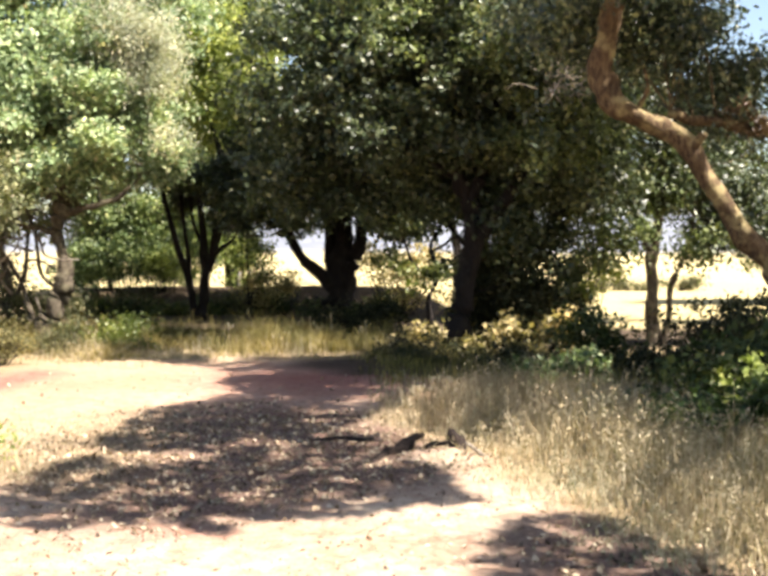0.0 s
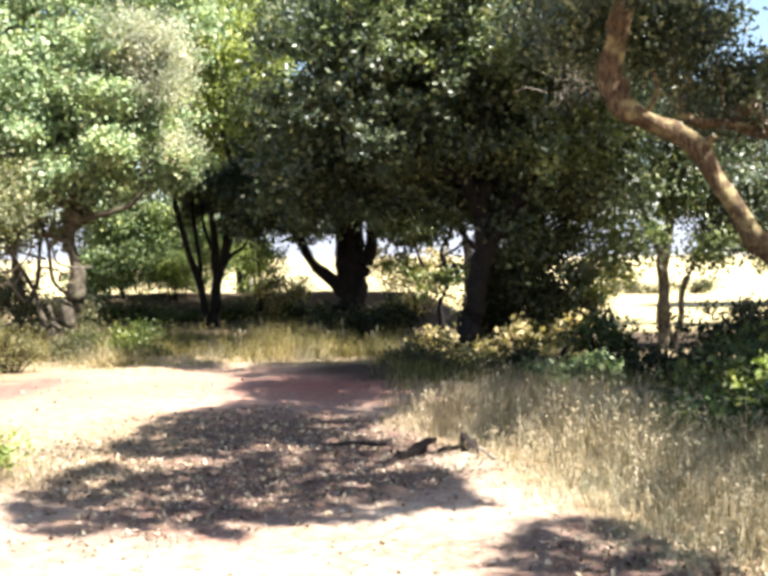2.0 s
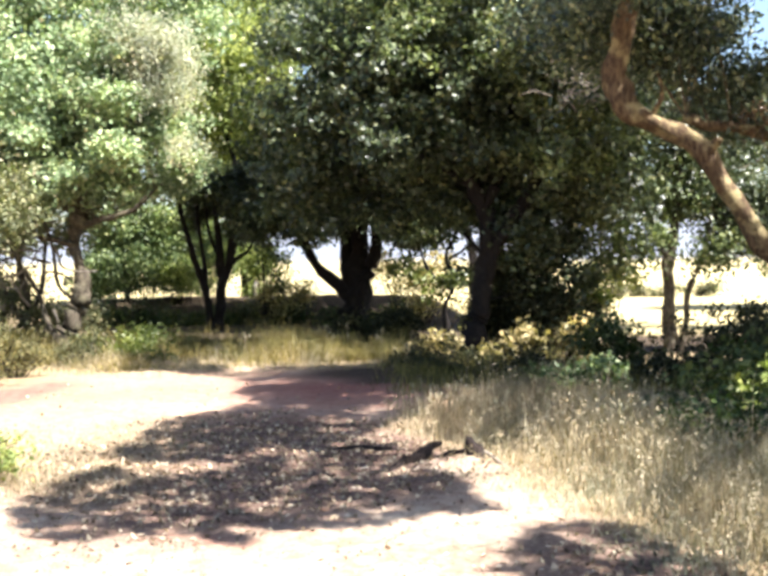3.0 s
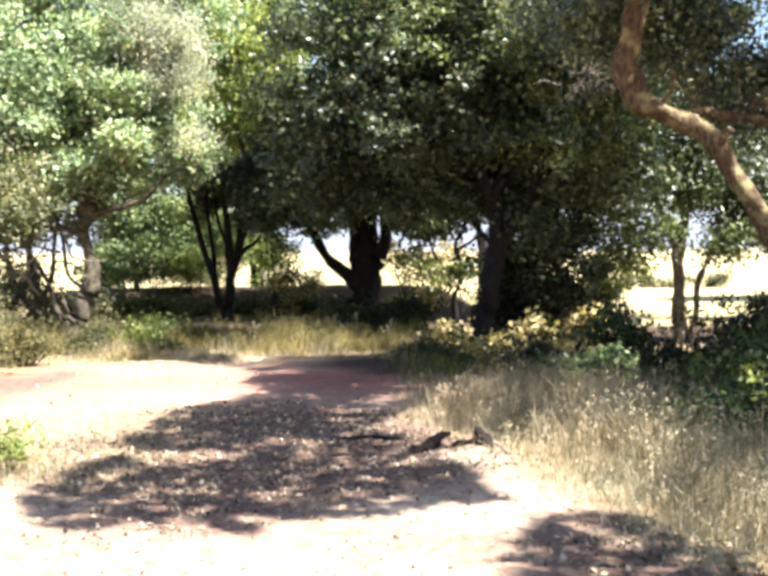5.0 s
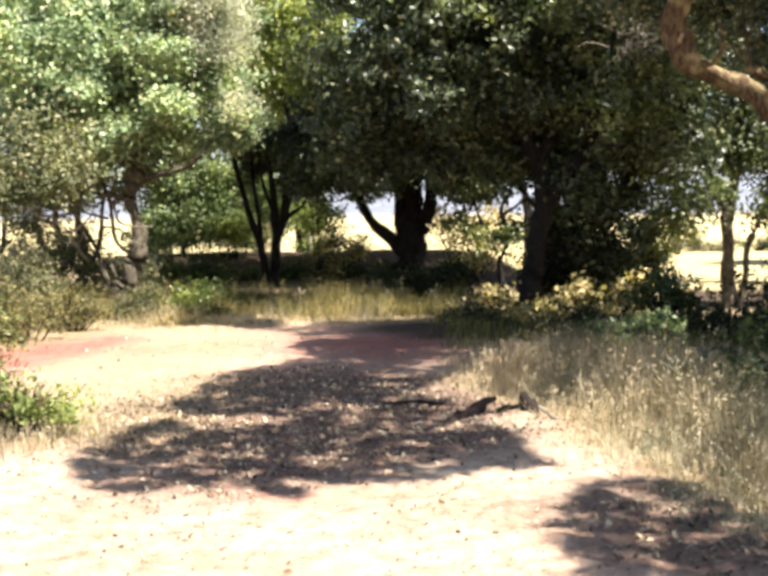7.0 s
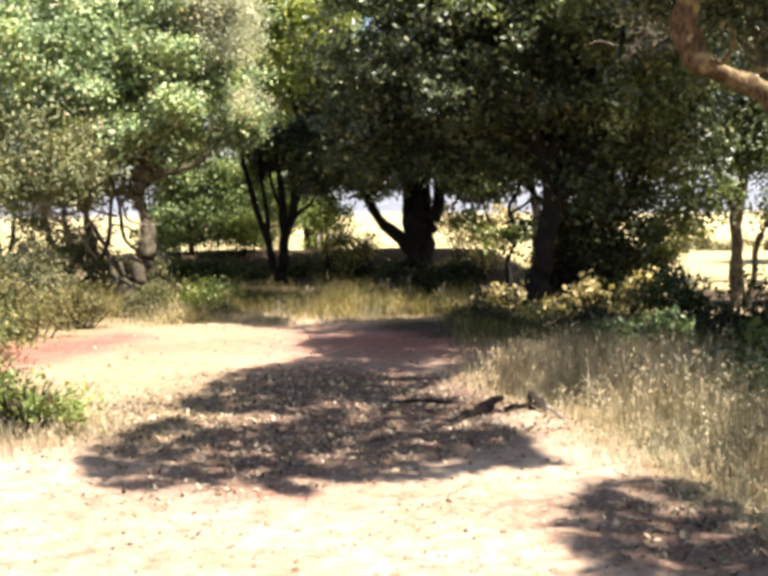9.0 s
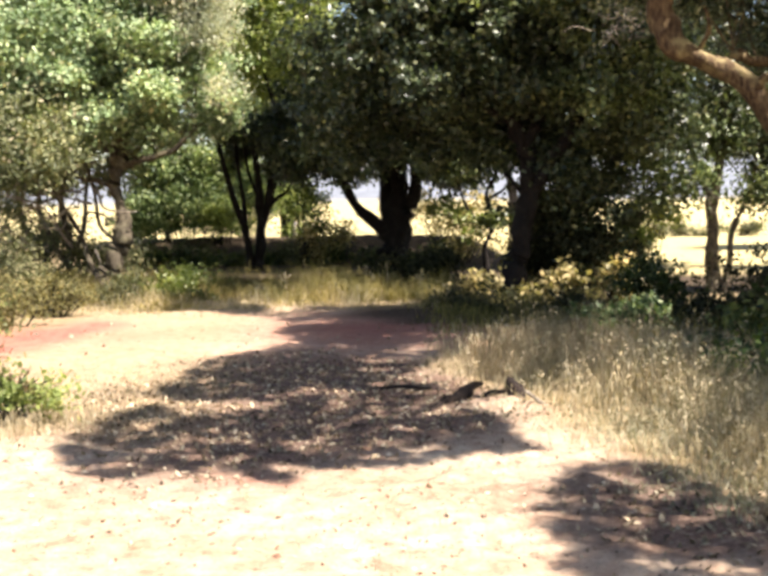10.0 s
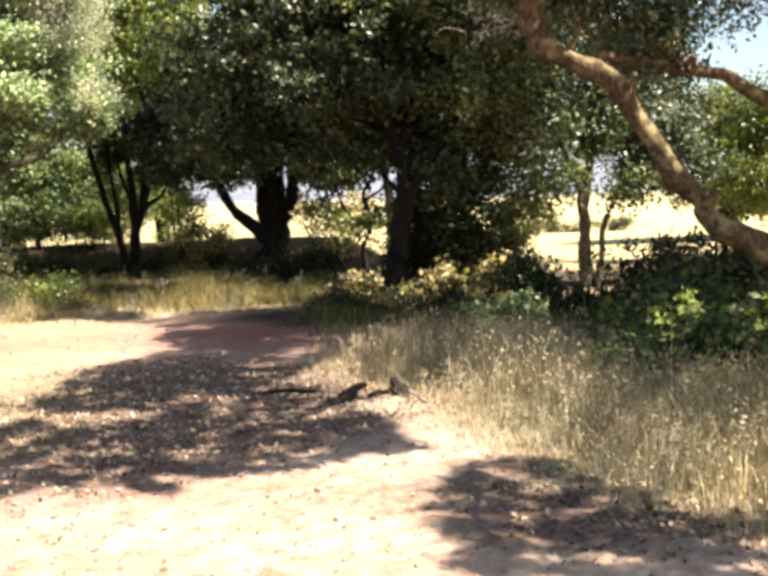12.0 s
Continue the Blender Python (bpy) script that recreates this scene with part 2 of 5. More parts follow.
def tube(points, sides=10, per=6, rough=0.12, seed=0):
    """Verts and quads of a tapering, knobbly stem, closed at both ends by small fans."""
    path = smooth_path(points, per)
    c, r = path[:, :3].copy(), np.maximum(path[:, 3], 0.003)
    wr = np.random.default_rng(seed + 7)
    s0 = np.arange(len(c))
    for ax in range(3):
        c[:, ax] += (0.13 * r + 0.004) * np.sin(s0 * wr.uniform(0.35, 0.7) + wr.uniform(0, 6)) * np.minimum(1, s0 / 4)
    t = np.gradient(c, axis=0)
    t /= np.linalg.norm(t, axis=1)[:, None] + 1e-9
    ref = np.where(np.abs(t[:, 2:3]) > 0.9, [[1.0, 0.05, 0]], [[0, 0.05, 1.0]])
    a = np.cross(ref, t)
    a /= np.linalg.norm(a, axis=1)[:, None] + 1e-9
    b = np.cross(t, a)
    ang = np.linspace(0, 2 * np.pi, sides, endpoint=False)
    rng = np.random.default_rng(seed)
    k = rng.uniform(0, 6.28, 4)
    s = np.arange(len(c))[:, None]
    wob = 1 + rough * (np.sin(2 * ang + k[0] + s * 0.35) + 0.6 * np.sin(3 * ang + k[1] - s * 0.5) + 0.5 * np.sin(s * 0.9 + k[2])) + rng.normal(0, rough * 0.35, (len(c), sides))
    v = c[:, None] + (r[:, None] * wob)[..., None] * (np.cos(ang)[None, :, None] * a[:, None] + np.sin(ang)[None, :, None] * b[:, None])
    n = len(c)
    i, j = np.meshgrid(np.arange(n - 1), np.arange(sides), indexing="ij")
    q = np.stack([i * sides + j, i * sides + (j + 1) % sides, (i + 1) * sides + (j + 1) % sides, (i + 1) * sides + j], -1).reshape(-1, 4)
    v = np.vstack([v.reshape(-1, 3), c[0], c[-1]])
    j = np.arange(sides)
    caps = np.vstack([np.stack([(j + 1) % sides, j, 0 * j + n * sides], -1), np.stack([(n - 1) * sides + j, (n - 1) * sides + (j + 1) % sides, 0 * j + n * sides + 1], -1)])
    return v, q, caps


def tubes(list_of_points, sides=10, per=6, rough=0.12, seed=0):
    vs, qs, cs, at = [], [], [], 0
    for k, pts in enumerate(list_of_points):
        v, q, c = tube(pts, sides, per, rough, seed + k)
        vs.append(v), qs.append(q + at), cs.append(c + at)
        at += len(v)
    return np.vstack(vs), [np.vstack(qs), np.vstack(cs)]


def leaves(centres, size, rng, up=0.35, narrow=0.55, face=0.0):
    """Folded, pointed leaves of two faces at the given places."""
    n = len(centres)
    d = rng.normal(size=(n, 3))
    d[:, 2] -= 0.2
    d /= np.linalg.norm(d, axis=1)[:, None]
    nrm = rng.normal(size=(n, 3)) + [0, 0, up * 2] + face
    s = np.cross(d, nrm)
    s /= np.linalg.norm(s, axis=1)[:, None] + 1e-9
    nn = np.cross(s, d)
    L = size * rng.uniform(0.65, 1.35, (n, 1))
    w = L * narrow * rng.uniform(0.8, 1.2, (n, 1))
    tip, root = centres + d * L * 0.5, centres - d * L * 0.5
    v = np.stack([root, centres + s * w * 0.5 + nn * w * 0.18, tip, centres - s * w * 0.5 + nn * w * 0.18], 1).reshape(-1, 3)
    i = np.arange(n) * 4
    f = np.concatenate([np.stack([i, i + 1, i + 2], -1), np.stack([i, i + 2, i + 3], -1)])
    return v, f


# unseen openings cut into the crowns so that the sun lights chosen patches of ground: x, y, rx, ry
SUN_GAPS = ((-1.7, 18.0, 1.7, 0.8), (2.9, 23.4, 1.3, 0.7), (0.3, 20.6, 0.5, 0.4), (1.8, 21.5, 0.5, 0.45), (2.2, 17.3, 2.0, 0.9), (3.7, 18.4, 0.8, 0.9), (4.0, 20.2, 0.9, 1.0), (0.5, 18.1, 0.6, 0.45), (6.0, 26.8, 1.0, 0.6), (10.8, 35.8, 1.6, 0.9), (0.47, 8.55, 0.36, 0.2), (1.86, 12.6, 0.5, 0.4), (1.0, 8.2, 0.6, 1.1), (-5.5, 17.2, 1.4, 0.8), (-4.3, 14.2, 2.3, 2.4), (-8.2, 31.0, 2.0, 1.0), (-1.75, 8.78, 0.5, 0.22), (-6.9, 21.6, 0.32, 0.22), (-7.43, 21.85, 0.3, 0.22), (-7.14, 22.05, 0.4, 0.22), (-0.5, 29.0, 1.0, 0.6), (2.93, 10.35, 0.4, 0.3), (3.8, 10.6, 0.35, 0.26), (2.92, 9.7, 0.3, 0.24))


def clump_centres(lobes, rng):
    """Twig ends in lobes (x, y, z, rx, ry, rz, number), gathered in sprays near the lobe's skin, and the way each faces."""
    out, face = [], []
    for x, y, z, rx, ry, rz, num in lobes:
        sprays = max(3, num // 11)
        d = rng.normal(size=(sprays, 3))
        d /= np.linalg.norm(d, axis=1)[:, None]
        r = rng.uniform(0, 1, (sprays, 1)) ** 0.4 * (1 + 0.13 * rng.normal(size=(sprays, 1)))
        mid = np.array([x, y, z]) + d * r * [rx, ry, rz]
        pick = rng.integers(0, sprays, num)
        size = min(0.42, 0.3 * (rx + ry + rz) / 3 + 0.05) * rng.uniform(0.6, 1.3, sprays)[pick, None]
        off = rng.normal(size=(num, 3)) * [1, 1, 0.6]
        out.append(mid[pick] + off * size)
        way = d[pick] * 0.9 + off * 0.55
        face.append(way)
    return np.vstack(out), np.vstack(face)


def foliage(lobes, per, spread, size, rng, up=0.35, narrow=0.55, floor=0.05):
    ends, face = clump_centres(lobes, rng)
    # leave out twig ends that would shade one of the chosen patches
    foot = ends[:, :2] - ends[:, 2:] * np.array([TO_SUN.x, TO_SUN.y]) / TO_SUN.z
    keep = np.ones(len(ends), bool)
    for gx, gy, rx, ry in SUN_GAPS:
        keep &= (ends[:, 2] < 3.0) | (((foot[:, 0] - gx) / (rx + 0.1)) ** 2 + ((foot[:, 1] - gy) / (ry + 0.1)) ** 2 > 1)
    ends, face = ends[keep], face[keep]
    ends[:, 2] = np.maximum(ends[:, 2], floor)
    k = rng.poisson(per * DENSE, len(ends))
    idx = np.repeat(np.arange(len(ends)), k)
    c = ends[idx] + rng.normal(size=(len(idx), 3)) * np.array([spread, spread, spread * 0.75]) * rng.uniform(0.6, 1.3, len(ends))[idx, None]
    c[:, 2] = np.maximum(c[:, 2], floor * 0.6)
    return (*leaves(c, size, rng, up, narrow, face[idx]), ends)


def tree(name, base, label, trunk, limbs, crowns, bark, seed, twigs=60, category="tree", group=""):
    """An Empty at the foot; trunk, each limb, the twigs and each kind of foliage are parts. limbs: lists of x, y, z, radius."""
    rng = np.random.default_rng(seed)
    root = tagged(empty_at(name, base), label, category, group)
    v, f = tubes([trunk], 16, 9, 0.12, seed)
    under(mesh_object("trunk", v, f, bark, True), root, base)
    for k, limb in enumerate(limbs):
        v, f = tubes([limb], 10, 6, 0.1, seed + 20 + k)
        under(mesh_object("limb", v, f, bark, True), root, base)
    joints = np.vstack([smooth_path(p, 4)[2:, :3] for p in [trunk] + list(limbs)])
    tips = []
    for lobes, per, spread, size, material, part_name, part_label in crowns:
        v, f, ends = foliage(lobes, per, spread, size, np.random.default_rng([seed, len(tips)]))
        tagged(under(mesh_object(part_name, v, [f], material), root, base, part_label), kind="stuff")
        tips.append(ends)
    tips = np.vstack(tips)
    tips = tips[rng.permutation(len(tips))[:twigs]]
    lines = []
    for e in tips:
        near = joints[np.argmin(np.linalg.norm(joints - e, axis=1) + rng.uniform(0, 0.6, len(joints)))]
        mid = (near + e) / 2 + rng.normal(0, 0.12, 3) * np.linalg.norm(e - near)
        if np.linalg.norm(e - near) > 2.2:
            continue
        size = 0.004 + 0.0025 * np.linalg.norm(e - near)
        lines.append([(*near, size * 1.5), (*mid, size), (*e, 0.005)])
    v, f = tubes(lines, 5, 4, 0.08, seed + 90)
    tagged(under(mesh_object("twigwork", v, f, bark, True), root, base), kind="stuff")
    return root


def grass(name, spots, height, width, material, rng, seeds=0.3, lean=0.25, tall=None):
    """Bent blades of three faces, some with a seed head."""
    n = len(spots)
    h = height * rng.uniform(0.4, 1.2, (n, 1)) * (0.85 + 0.3 * wave(spots[:, :1], spots[:, 1:2], 3.3, 1.0))
    if tall is not None:
        h = h * tall(spots[:, :1], spots[:, 1:2])
    a = rng.uniform(0, 2 * np.pi, n)
    side = np.stack([np.cos(a), np.sin(a), 0 * a], -1)
    b = rng.uniform(0, 2 * np.pi, n)
    way = np.stack([np.cos(b), np.sin(b), 0 * b], -1) * np.abs(rng.normal(0, lean, (n, 1))) * h
    w = width * rng.uniform(0.6, 1.4, (n, 1))
    up = np.array([0, 0, 1.0])
    mid = spots + up * h * 0.55 + way * 0.3
    tip = spots + up * h * rng.uniform(0.86, 1.0, (n, 1)) + way
    v = np.stack([spots - side * w / 2, spots + side * w / 2, mid + side * w * 0.4, mid - side * w * 0.4, tip], 1).reshape(-1, 3)
    i = np.arange(n) * 5
    quads, tris = np.stack([i, i + 1, i + 2, i + 3], -1), np.stack([i + 3, i + 2, i + 4], -1)
    pick = np.where(rng.uniform(size=n) < seeds)[0]
    heads = np.repeat(tip[pick], 3, axis=0) + rng.normal(0, 0.018, (len(pick) * 3, 3))
    hv, hf = leaves(heads, 0.026, rng, 0, 0.4)
    return mesh_object(name, np.vstack([v, hv]), [quads, np.vstack([tris, hf + len(v)])], material)


# ---- ground: one sheet to the horizon
EDGE_Y = [-8.0, 4.0, 5.0, 5.6, 6.4, 7.4, 8.5, 9.6, 11.0, 12.0, 13.0, 14.5, 60.0]
EDGE_X = [3.2, 2.4, 1.8, 1.6, 1.3, 1.0, 0.62, 0.25, -0.2, -0.1, 0.4, 0.9, 0.9]


def step(a, b, x):
    t = np.clip((x - a) / (b - a), 0, 1)
    return t * t * (3 - 2 * t)


def wave(x, y, s, k=0.0):
    return (np.sin(x * 1.3 * s + k) + np.sin(y * 1.7 * s + 2.1 * k + 0.6 * np.sin(x * s)) + np.sin((x + y) * 0.9 * s + 1.7 + k) + np.sin((x - 1.4 * y) * 2.3 * s + k * 3)) / 4


def height(x, y):
    """The lie of the land."""
    h = 0.025 * wave(x, y, 0.9) + 0.012 * wave(x, y, 3.1, 1.0) + 0.005 * wave(x, y, 9.0, 2.0)
    rough = np.exp(-((x + 0.9) / 2.0) ** 4 - ((y - 9.0) / 2.7) ** 4) + np.exp(-((x - 1.5) / 1.4) ** 4 - ((y - 5.8) / 1.2) ** 4)
    h = h + 0.02 * rough * wave(x, y, 7.3, 0.5) + 0.012 * rough * wave(x, y, 17.0, 1.9)
    h = h + 0.08 * np.exp(-(((x - 0.42) / 0.27) ** 2 + ((y - 8.65) / 0.17) ** 2))
    h = h + 0.78 * np.exp(-((y - 31.0 - 0.5 * wave(x, y, 0.4)) / 1.3) ** 4) * step(2.2, 0.6, x) * step(-16, -11, x)
    return h * step(400, 60, np.abs(y)) 


def ground():
    def axis(lo, hi, fine, far, grow=1.12):
        a, s, up, dn = list(np.arange(lo, hi, fine)), fine, [], []
        x = hi
        while x < far:
            up.append(x)
            s *= grow
            x += s
        s, x = fine, lo - fine
        while x > -far:
            dn.append(x)
            s *= grow
            x -= s
        return np.array(dn[::-1] + a + up)

    xs, ys = axis(-4.5, 4.5, 0.045, 3000), axis(4.5, 15, 0.05, 3000)
    X, Y = np.meshgrid(xs, ys)
    Z = height(X, Y)
    rng = np.random.default_rng(5)
    near = (np.abs(X) < 6) & (Y > 4) & (Y < 18)
    Z = Z + near * rng.normal(0, 0.0035, Z.shape)
    n, m = X.shape
    i, j = np.meshgrid(np.arange(n - 1), np.arange(m - 1), indexing="ij")
    q = np.stack([i * m + j, i * m + j + 1, (i + 1) * m + j + 1, (i + 1) * m + j], -1).reshape(-1, 4)
    ob = mesh_object("ground", np.stack([X, Y, Z], -1).reshape(-1, 3), [q], EARTH, True)
    w = wave(X, Y, 1.1, 0.4)
    edge = np.interp(Y, EDGE_Y, EDGE_X)
    right = step(-0.15, 0.35, X - edge + 0.15 * wave(X, Y, 3, 2))
    back = np.maximum(step(15.9, 17.3, Y + 0.7 * w + 0.4 * wave(X, Y, 4, 1)), step(-4.8, -5.3, X + 0.25 * wave(X, Y, 3, 1)) * step(10.5, 11.5, Y))
    field_line = np.interp(X, [-60, -3, 2.5, 4.0, 60], [32.0, 31.6, 31.6, 24, 23.5])
    field = step(-1.0, 1.5, Y - field_line + 0.8 * w)
    # leaf mould, spread to darken the ground where the oaks' deep shade falls
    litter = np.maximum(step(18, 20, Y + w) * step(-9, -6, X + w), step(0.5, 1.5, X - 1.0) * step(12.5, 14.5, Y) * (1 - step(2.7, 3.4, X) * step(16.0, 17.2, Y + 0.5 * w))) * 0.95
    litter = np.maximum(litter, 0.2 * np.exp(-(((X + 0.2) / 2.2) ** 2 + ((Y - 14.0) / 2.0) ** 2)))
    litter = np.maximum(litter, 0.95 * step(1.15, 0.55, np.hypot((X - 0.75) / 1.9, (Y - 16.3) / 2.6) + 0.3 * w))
    red = 1.5 * np.exp(-((X + 5.0 - 0.16 * (Y - 13.0)) / 0.75) ** 2 - ((Y - 13.4) / 1.9) ** 4) * (0.8 + 0.4 * wave(X, Y, 4))
    red = np.maximum(red, 0.4 * np.exp(-(((X + 4.0) / 1.1) ** 2 + ((Y - 13.4) / 1.3) ** 2)))
    red = np.maximum(red, 0.95 * np.exp(-(((X + 0.8) / 1.7) ** 2 + ((Y - 14.2) / 1.9) ** 2)))
    red = np.maximum(red, 0.5 * np.exp(-(((X + 1.15) / 0.3) ** 2 + ((Y - 6.35) / 0.2) ** 2)))
    thatch = np.maximum(np.maximum(right, back), 0.55 * step(-1.2, -2.4, X + 0.13 * (Y - 8)) * step(7.2, 8.4, Y + 0.4 * w)) * 0.9
    # litter mask shaped like the two shadow patches, which it darkens by colour
    shade_mulch = 0.9 * step(1.15, 0.7, np.hypot((X + 1.25) / 2.0, (Y - 9.1) / 2.85) + 0.2 * w) + 0.85 * step(1.2, 0.6, np.hypot((X - 1.5) / 1.35, (Y - 5.9) / 1.2) + 0.25 * w)
    shade_mulch = shade_mulch * (1 - 0.7 * np.exp(-((X - 0.48) / 0.36) ** 2 - ((Y - 8.5) / 0.28) ** 2))
    for key, val in (("shade_mulch", shade_mulch), ("red", red), ("thatch", thatch), ("litter", litter * (1 - field)), ("field", field)):
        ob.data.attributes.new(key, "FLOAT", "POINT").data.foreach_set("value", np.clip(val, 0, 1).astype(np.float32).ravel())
    return tagged(ob, "bare pale pinkish earth track among dry grass and a straw field", "ground", kind="structure")


ground()


def far_road():
    """The field's far rise and the road on it."""
    xs, ys = np.linspace(-220, 220, 160), np.linspace(58, 260, 90)
    X, Y = np.meshgrid(xs, ys)
    bend = 2.5 * wave(X / 30, 0 * Y, 1.0, 0.7)
    Z = np.interp(Y + bend, [58, 86, 118, 150, 260], [-0.08, 1.45, 5.6, 6.2, 5.8]) + 0.25 * wave(X / 9, Y / 12, 1.0, 2.0) * step(70, 100, Y)
    n, m = X.shape
    i, j = np.meshgrid(np.arange(n - 1), np.arange(m - 1), indexing="ij")
    q = np.stack([i * m + j, i * m + j + 1, (i + 1) * m + j + 1, (i + 1) * m + j], -1).reshape(-1, 4)
    mat, nt, b = base_material("worn_asphalt", 0.85, 0.2)
    geo = nt.nodes.new("ShaderNodeNewGeometry").outputs["Position"]
    r = ramp_node(nt, [(0.35, (0.115, 0.125, 0.148)), (0.65, (0.185, 0.195, 0.222))])
    nt.links.new(noise_node(nt, 0.35, 6, 0.7, geo).outputs["Fac"], r.inputs["Fac"])
    straw = ramp_node(nt, [(0.3, (0.385, 0.305, 0.138)), (0.7, (0.49, 0.405, 0.215))])
    nt.links.new(noise_node(nt, 2.5, 5, 0.7, geo).outputs["Fac"], straw.inputs["Fac"])
    at = nt.nodes.new("ShaderNodeAttribute")
    at.attribute_name = "road"
    nt.links.new(mixed(nt, at.outputs["Fac"], straw.outputs["Color"], r.outputs["Color"]), b.inputs["Base Color"])
    ob = mesh_object("road", np.stack([X, Y, Z], -1).reshape(-1, 3), [q], mat, True)
    ob.data.attributes.new("road", "FLOAT", "POINT").data.foreach_set("value", np.clip(step(85, 89, Y + bend), 0, 1).astype(np.float32).ravel())
    return tagged(ob, "pale grey asphalt road on the rise beyond the straw field", "road", kind="structure")


far_road()

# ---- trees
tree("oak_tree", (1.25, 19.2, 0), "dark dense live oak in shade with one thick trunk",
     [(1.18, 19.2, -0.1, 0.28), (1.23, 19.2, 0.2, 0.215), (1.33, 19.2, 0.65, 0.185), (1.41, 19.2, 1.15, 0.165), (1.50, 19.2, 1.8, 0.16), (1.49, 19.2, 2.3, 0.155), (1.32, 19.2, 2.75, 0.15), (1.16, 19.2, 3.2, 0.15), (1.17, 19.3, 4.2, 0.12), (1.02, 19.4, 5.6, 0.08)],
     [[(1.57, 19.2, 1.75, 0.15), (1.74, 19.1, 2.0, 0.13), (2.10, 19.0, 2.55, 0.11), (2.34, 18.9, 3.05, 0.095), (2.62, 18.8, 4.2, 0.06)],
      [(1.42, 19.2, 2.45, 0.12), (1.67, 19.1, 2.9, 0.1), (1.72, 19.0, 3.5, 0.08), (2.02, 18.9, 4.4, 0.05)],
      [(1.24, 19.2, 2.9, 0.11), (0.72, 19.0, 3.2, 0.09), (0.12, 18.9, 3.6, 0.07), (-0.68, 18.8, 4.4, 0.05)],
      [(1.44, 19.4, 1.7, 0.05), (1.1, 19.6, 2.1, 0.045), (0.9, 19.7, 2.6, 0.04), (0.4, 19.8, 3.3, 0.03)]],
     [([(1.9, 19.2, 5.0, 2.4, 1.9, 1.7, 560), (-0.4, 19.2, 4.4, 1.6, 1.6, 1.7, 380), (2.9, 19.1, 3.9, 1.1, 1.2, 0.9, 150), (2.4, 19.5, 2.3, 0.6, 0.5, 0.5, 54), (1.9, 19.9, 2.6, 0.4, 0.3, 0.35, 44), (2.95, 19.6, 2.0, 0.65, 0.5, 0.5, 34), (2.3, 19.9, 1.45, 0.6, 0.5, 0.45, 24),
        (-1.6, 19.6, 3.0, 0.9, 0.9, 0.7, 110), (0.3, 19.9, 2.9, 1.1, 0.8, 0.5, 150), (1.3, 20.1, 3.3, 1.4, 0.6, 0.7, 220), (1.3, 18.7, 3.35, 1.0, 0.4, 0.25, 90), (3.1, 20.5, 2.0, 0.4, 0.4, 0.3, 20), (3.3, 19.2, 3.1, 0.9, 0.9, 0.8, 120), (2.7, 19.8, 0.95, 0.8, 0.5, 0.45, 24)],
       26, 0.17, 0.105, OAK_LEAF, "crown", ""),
      ([(1.3, 18.7, 6.3, 2.7, 1.7, 1.3, 300), (1.7, 17.4, 4.8, 1.9, 0.6, 0.65, 130), (2.8, 17.7, 4.3, 0.8, 0.6, 0.5, 60), (2.6, 17.8, 3.3, 0.8, 0.4, 0.45, 44), (3.4, 17.9, 3.8, 0.6, 0.4, 0.5, 40)], 22, 0.17, 0.1, LIT_OAK_LEAF, "outer_foliage", "foliage in a lighter leaf colour that stands for sunlight")], OAK_BARK, 11, 160)

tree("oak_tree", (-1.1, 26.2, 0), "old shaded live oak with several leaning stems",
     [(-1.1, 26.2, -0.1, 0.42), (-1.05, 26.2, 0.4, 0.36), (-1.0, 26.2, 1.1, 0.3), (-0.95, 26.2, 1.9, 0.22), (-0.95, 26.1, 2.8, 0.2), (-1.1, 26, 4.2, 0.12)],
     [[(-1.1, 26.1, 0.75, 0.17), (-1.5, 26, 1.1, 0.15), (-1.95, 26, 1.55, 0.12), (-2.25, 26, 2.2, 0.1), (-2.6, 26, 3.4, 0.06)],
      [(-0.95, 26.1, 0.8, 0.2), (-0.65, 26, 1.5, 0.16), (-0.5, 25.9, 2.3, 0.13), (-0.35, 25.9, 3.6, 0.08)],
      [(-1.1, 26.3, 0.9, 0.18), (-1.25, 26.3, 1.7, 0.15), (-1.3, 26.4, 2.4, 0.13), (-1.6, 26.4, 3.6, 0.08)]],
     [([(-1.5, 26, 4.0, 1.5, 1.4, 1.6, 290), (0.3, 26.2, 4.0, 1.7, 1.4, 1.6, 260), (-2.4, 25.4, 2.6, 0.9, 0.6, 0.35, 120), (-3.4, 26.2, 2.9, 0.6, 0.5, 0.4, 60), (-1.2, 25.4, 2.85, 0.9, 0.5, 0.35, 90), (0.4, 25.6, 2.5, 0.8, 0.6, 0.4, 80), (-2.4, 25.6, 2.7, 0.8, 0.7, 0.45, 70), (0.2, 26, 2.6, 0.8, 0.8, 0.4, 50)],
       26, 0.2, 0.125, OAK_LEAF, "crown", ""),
      ([(-0.5, 25.4, 6.4, 2.5, 1.7, 1.5, 300), (-1.2, 24.5, 5.0, 1.2, 0.5, 0.6, 60)], 24, 0.2, 0.12, LIT_OAK_LEAF, "outer_foliage", "foliage in a lighter leaf colour that stands for sunlight"),
      # fringe in the brighter leaf: the sun on it is put into the colour
      ([(-3.7, 24.9, 6.0, 0.6, 0.5, 1.1, 150), (-3.0, 25.1, 4.7, 0.4, 0.4, 0.6, 44)], 22, 0.2, 0.11, SUNLIT_LEAF, "sunlit_fringe", "yellow-green foliage with sunlight put into its leaf colour")], OAK_BARK, 23, 120)

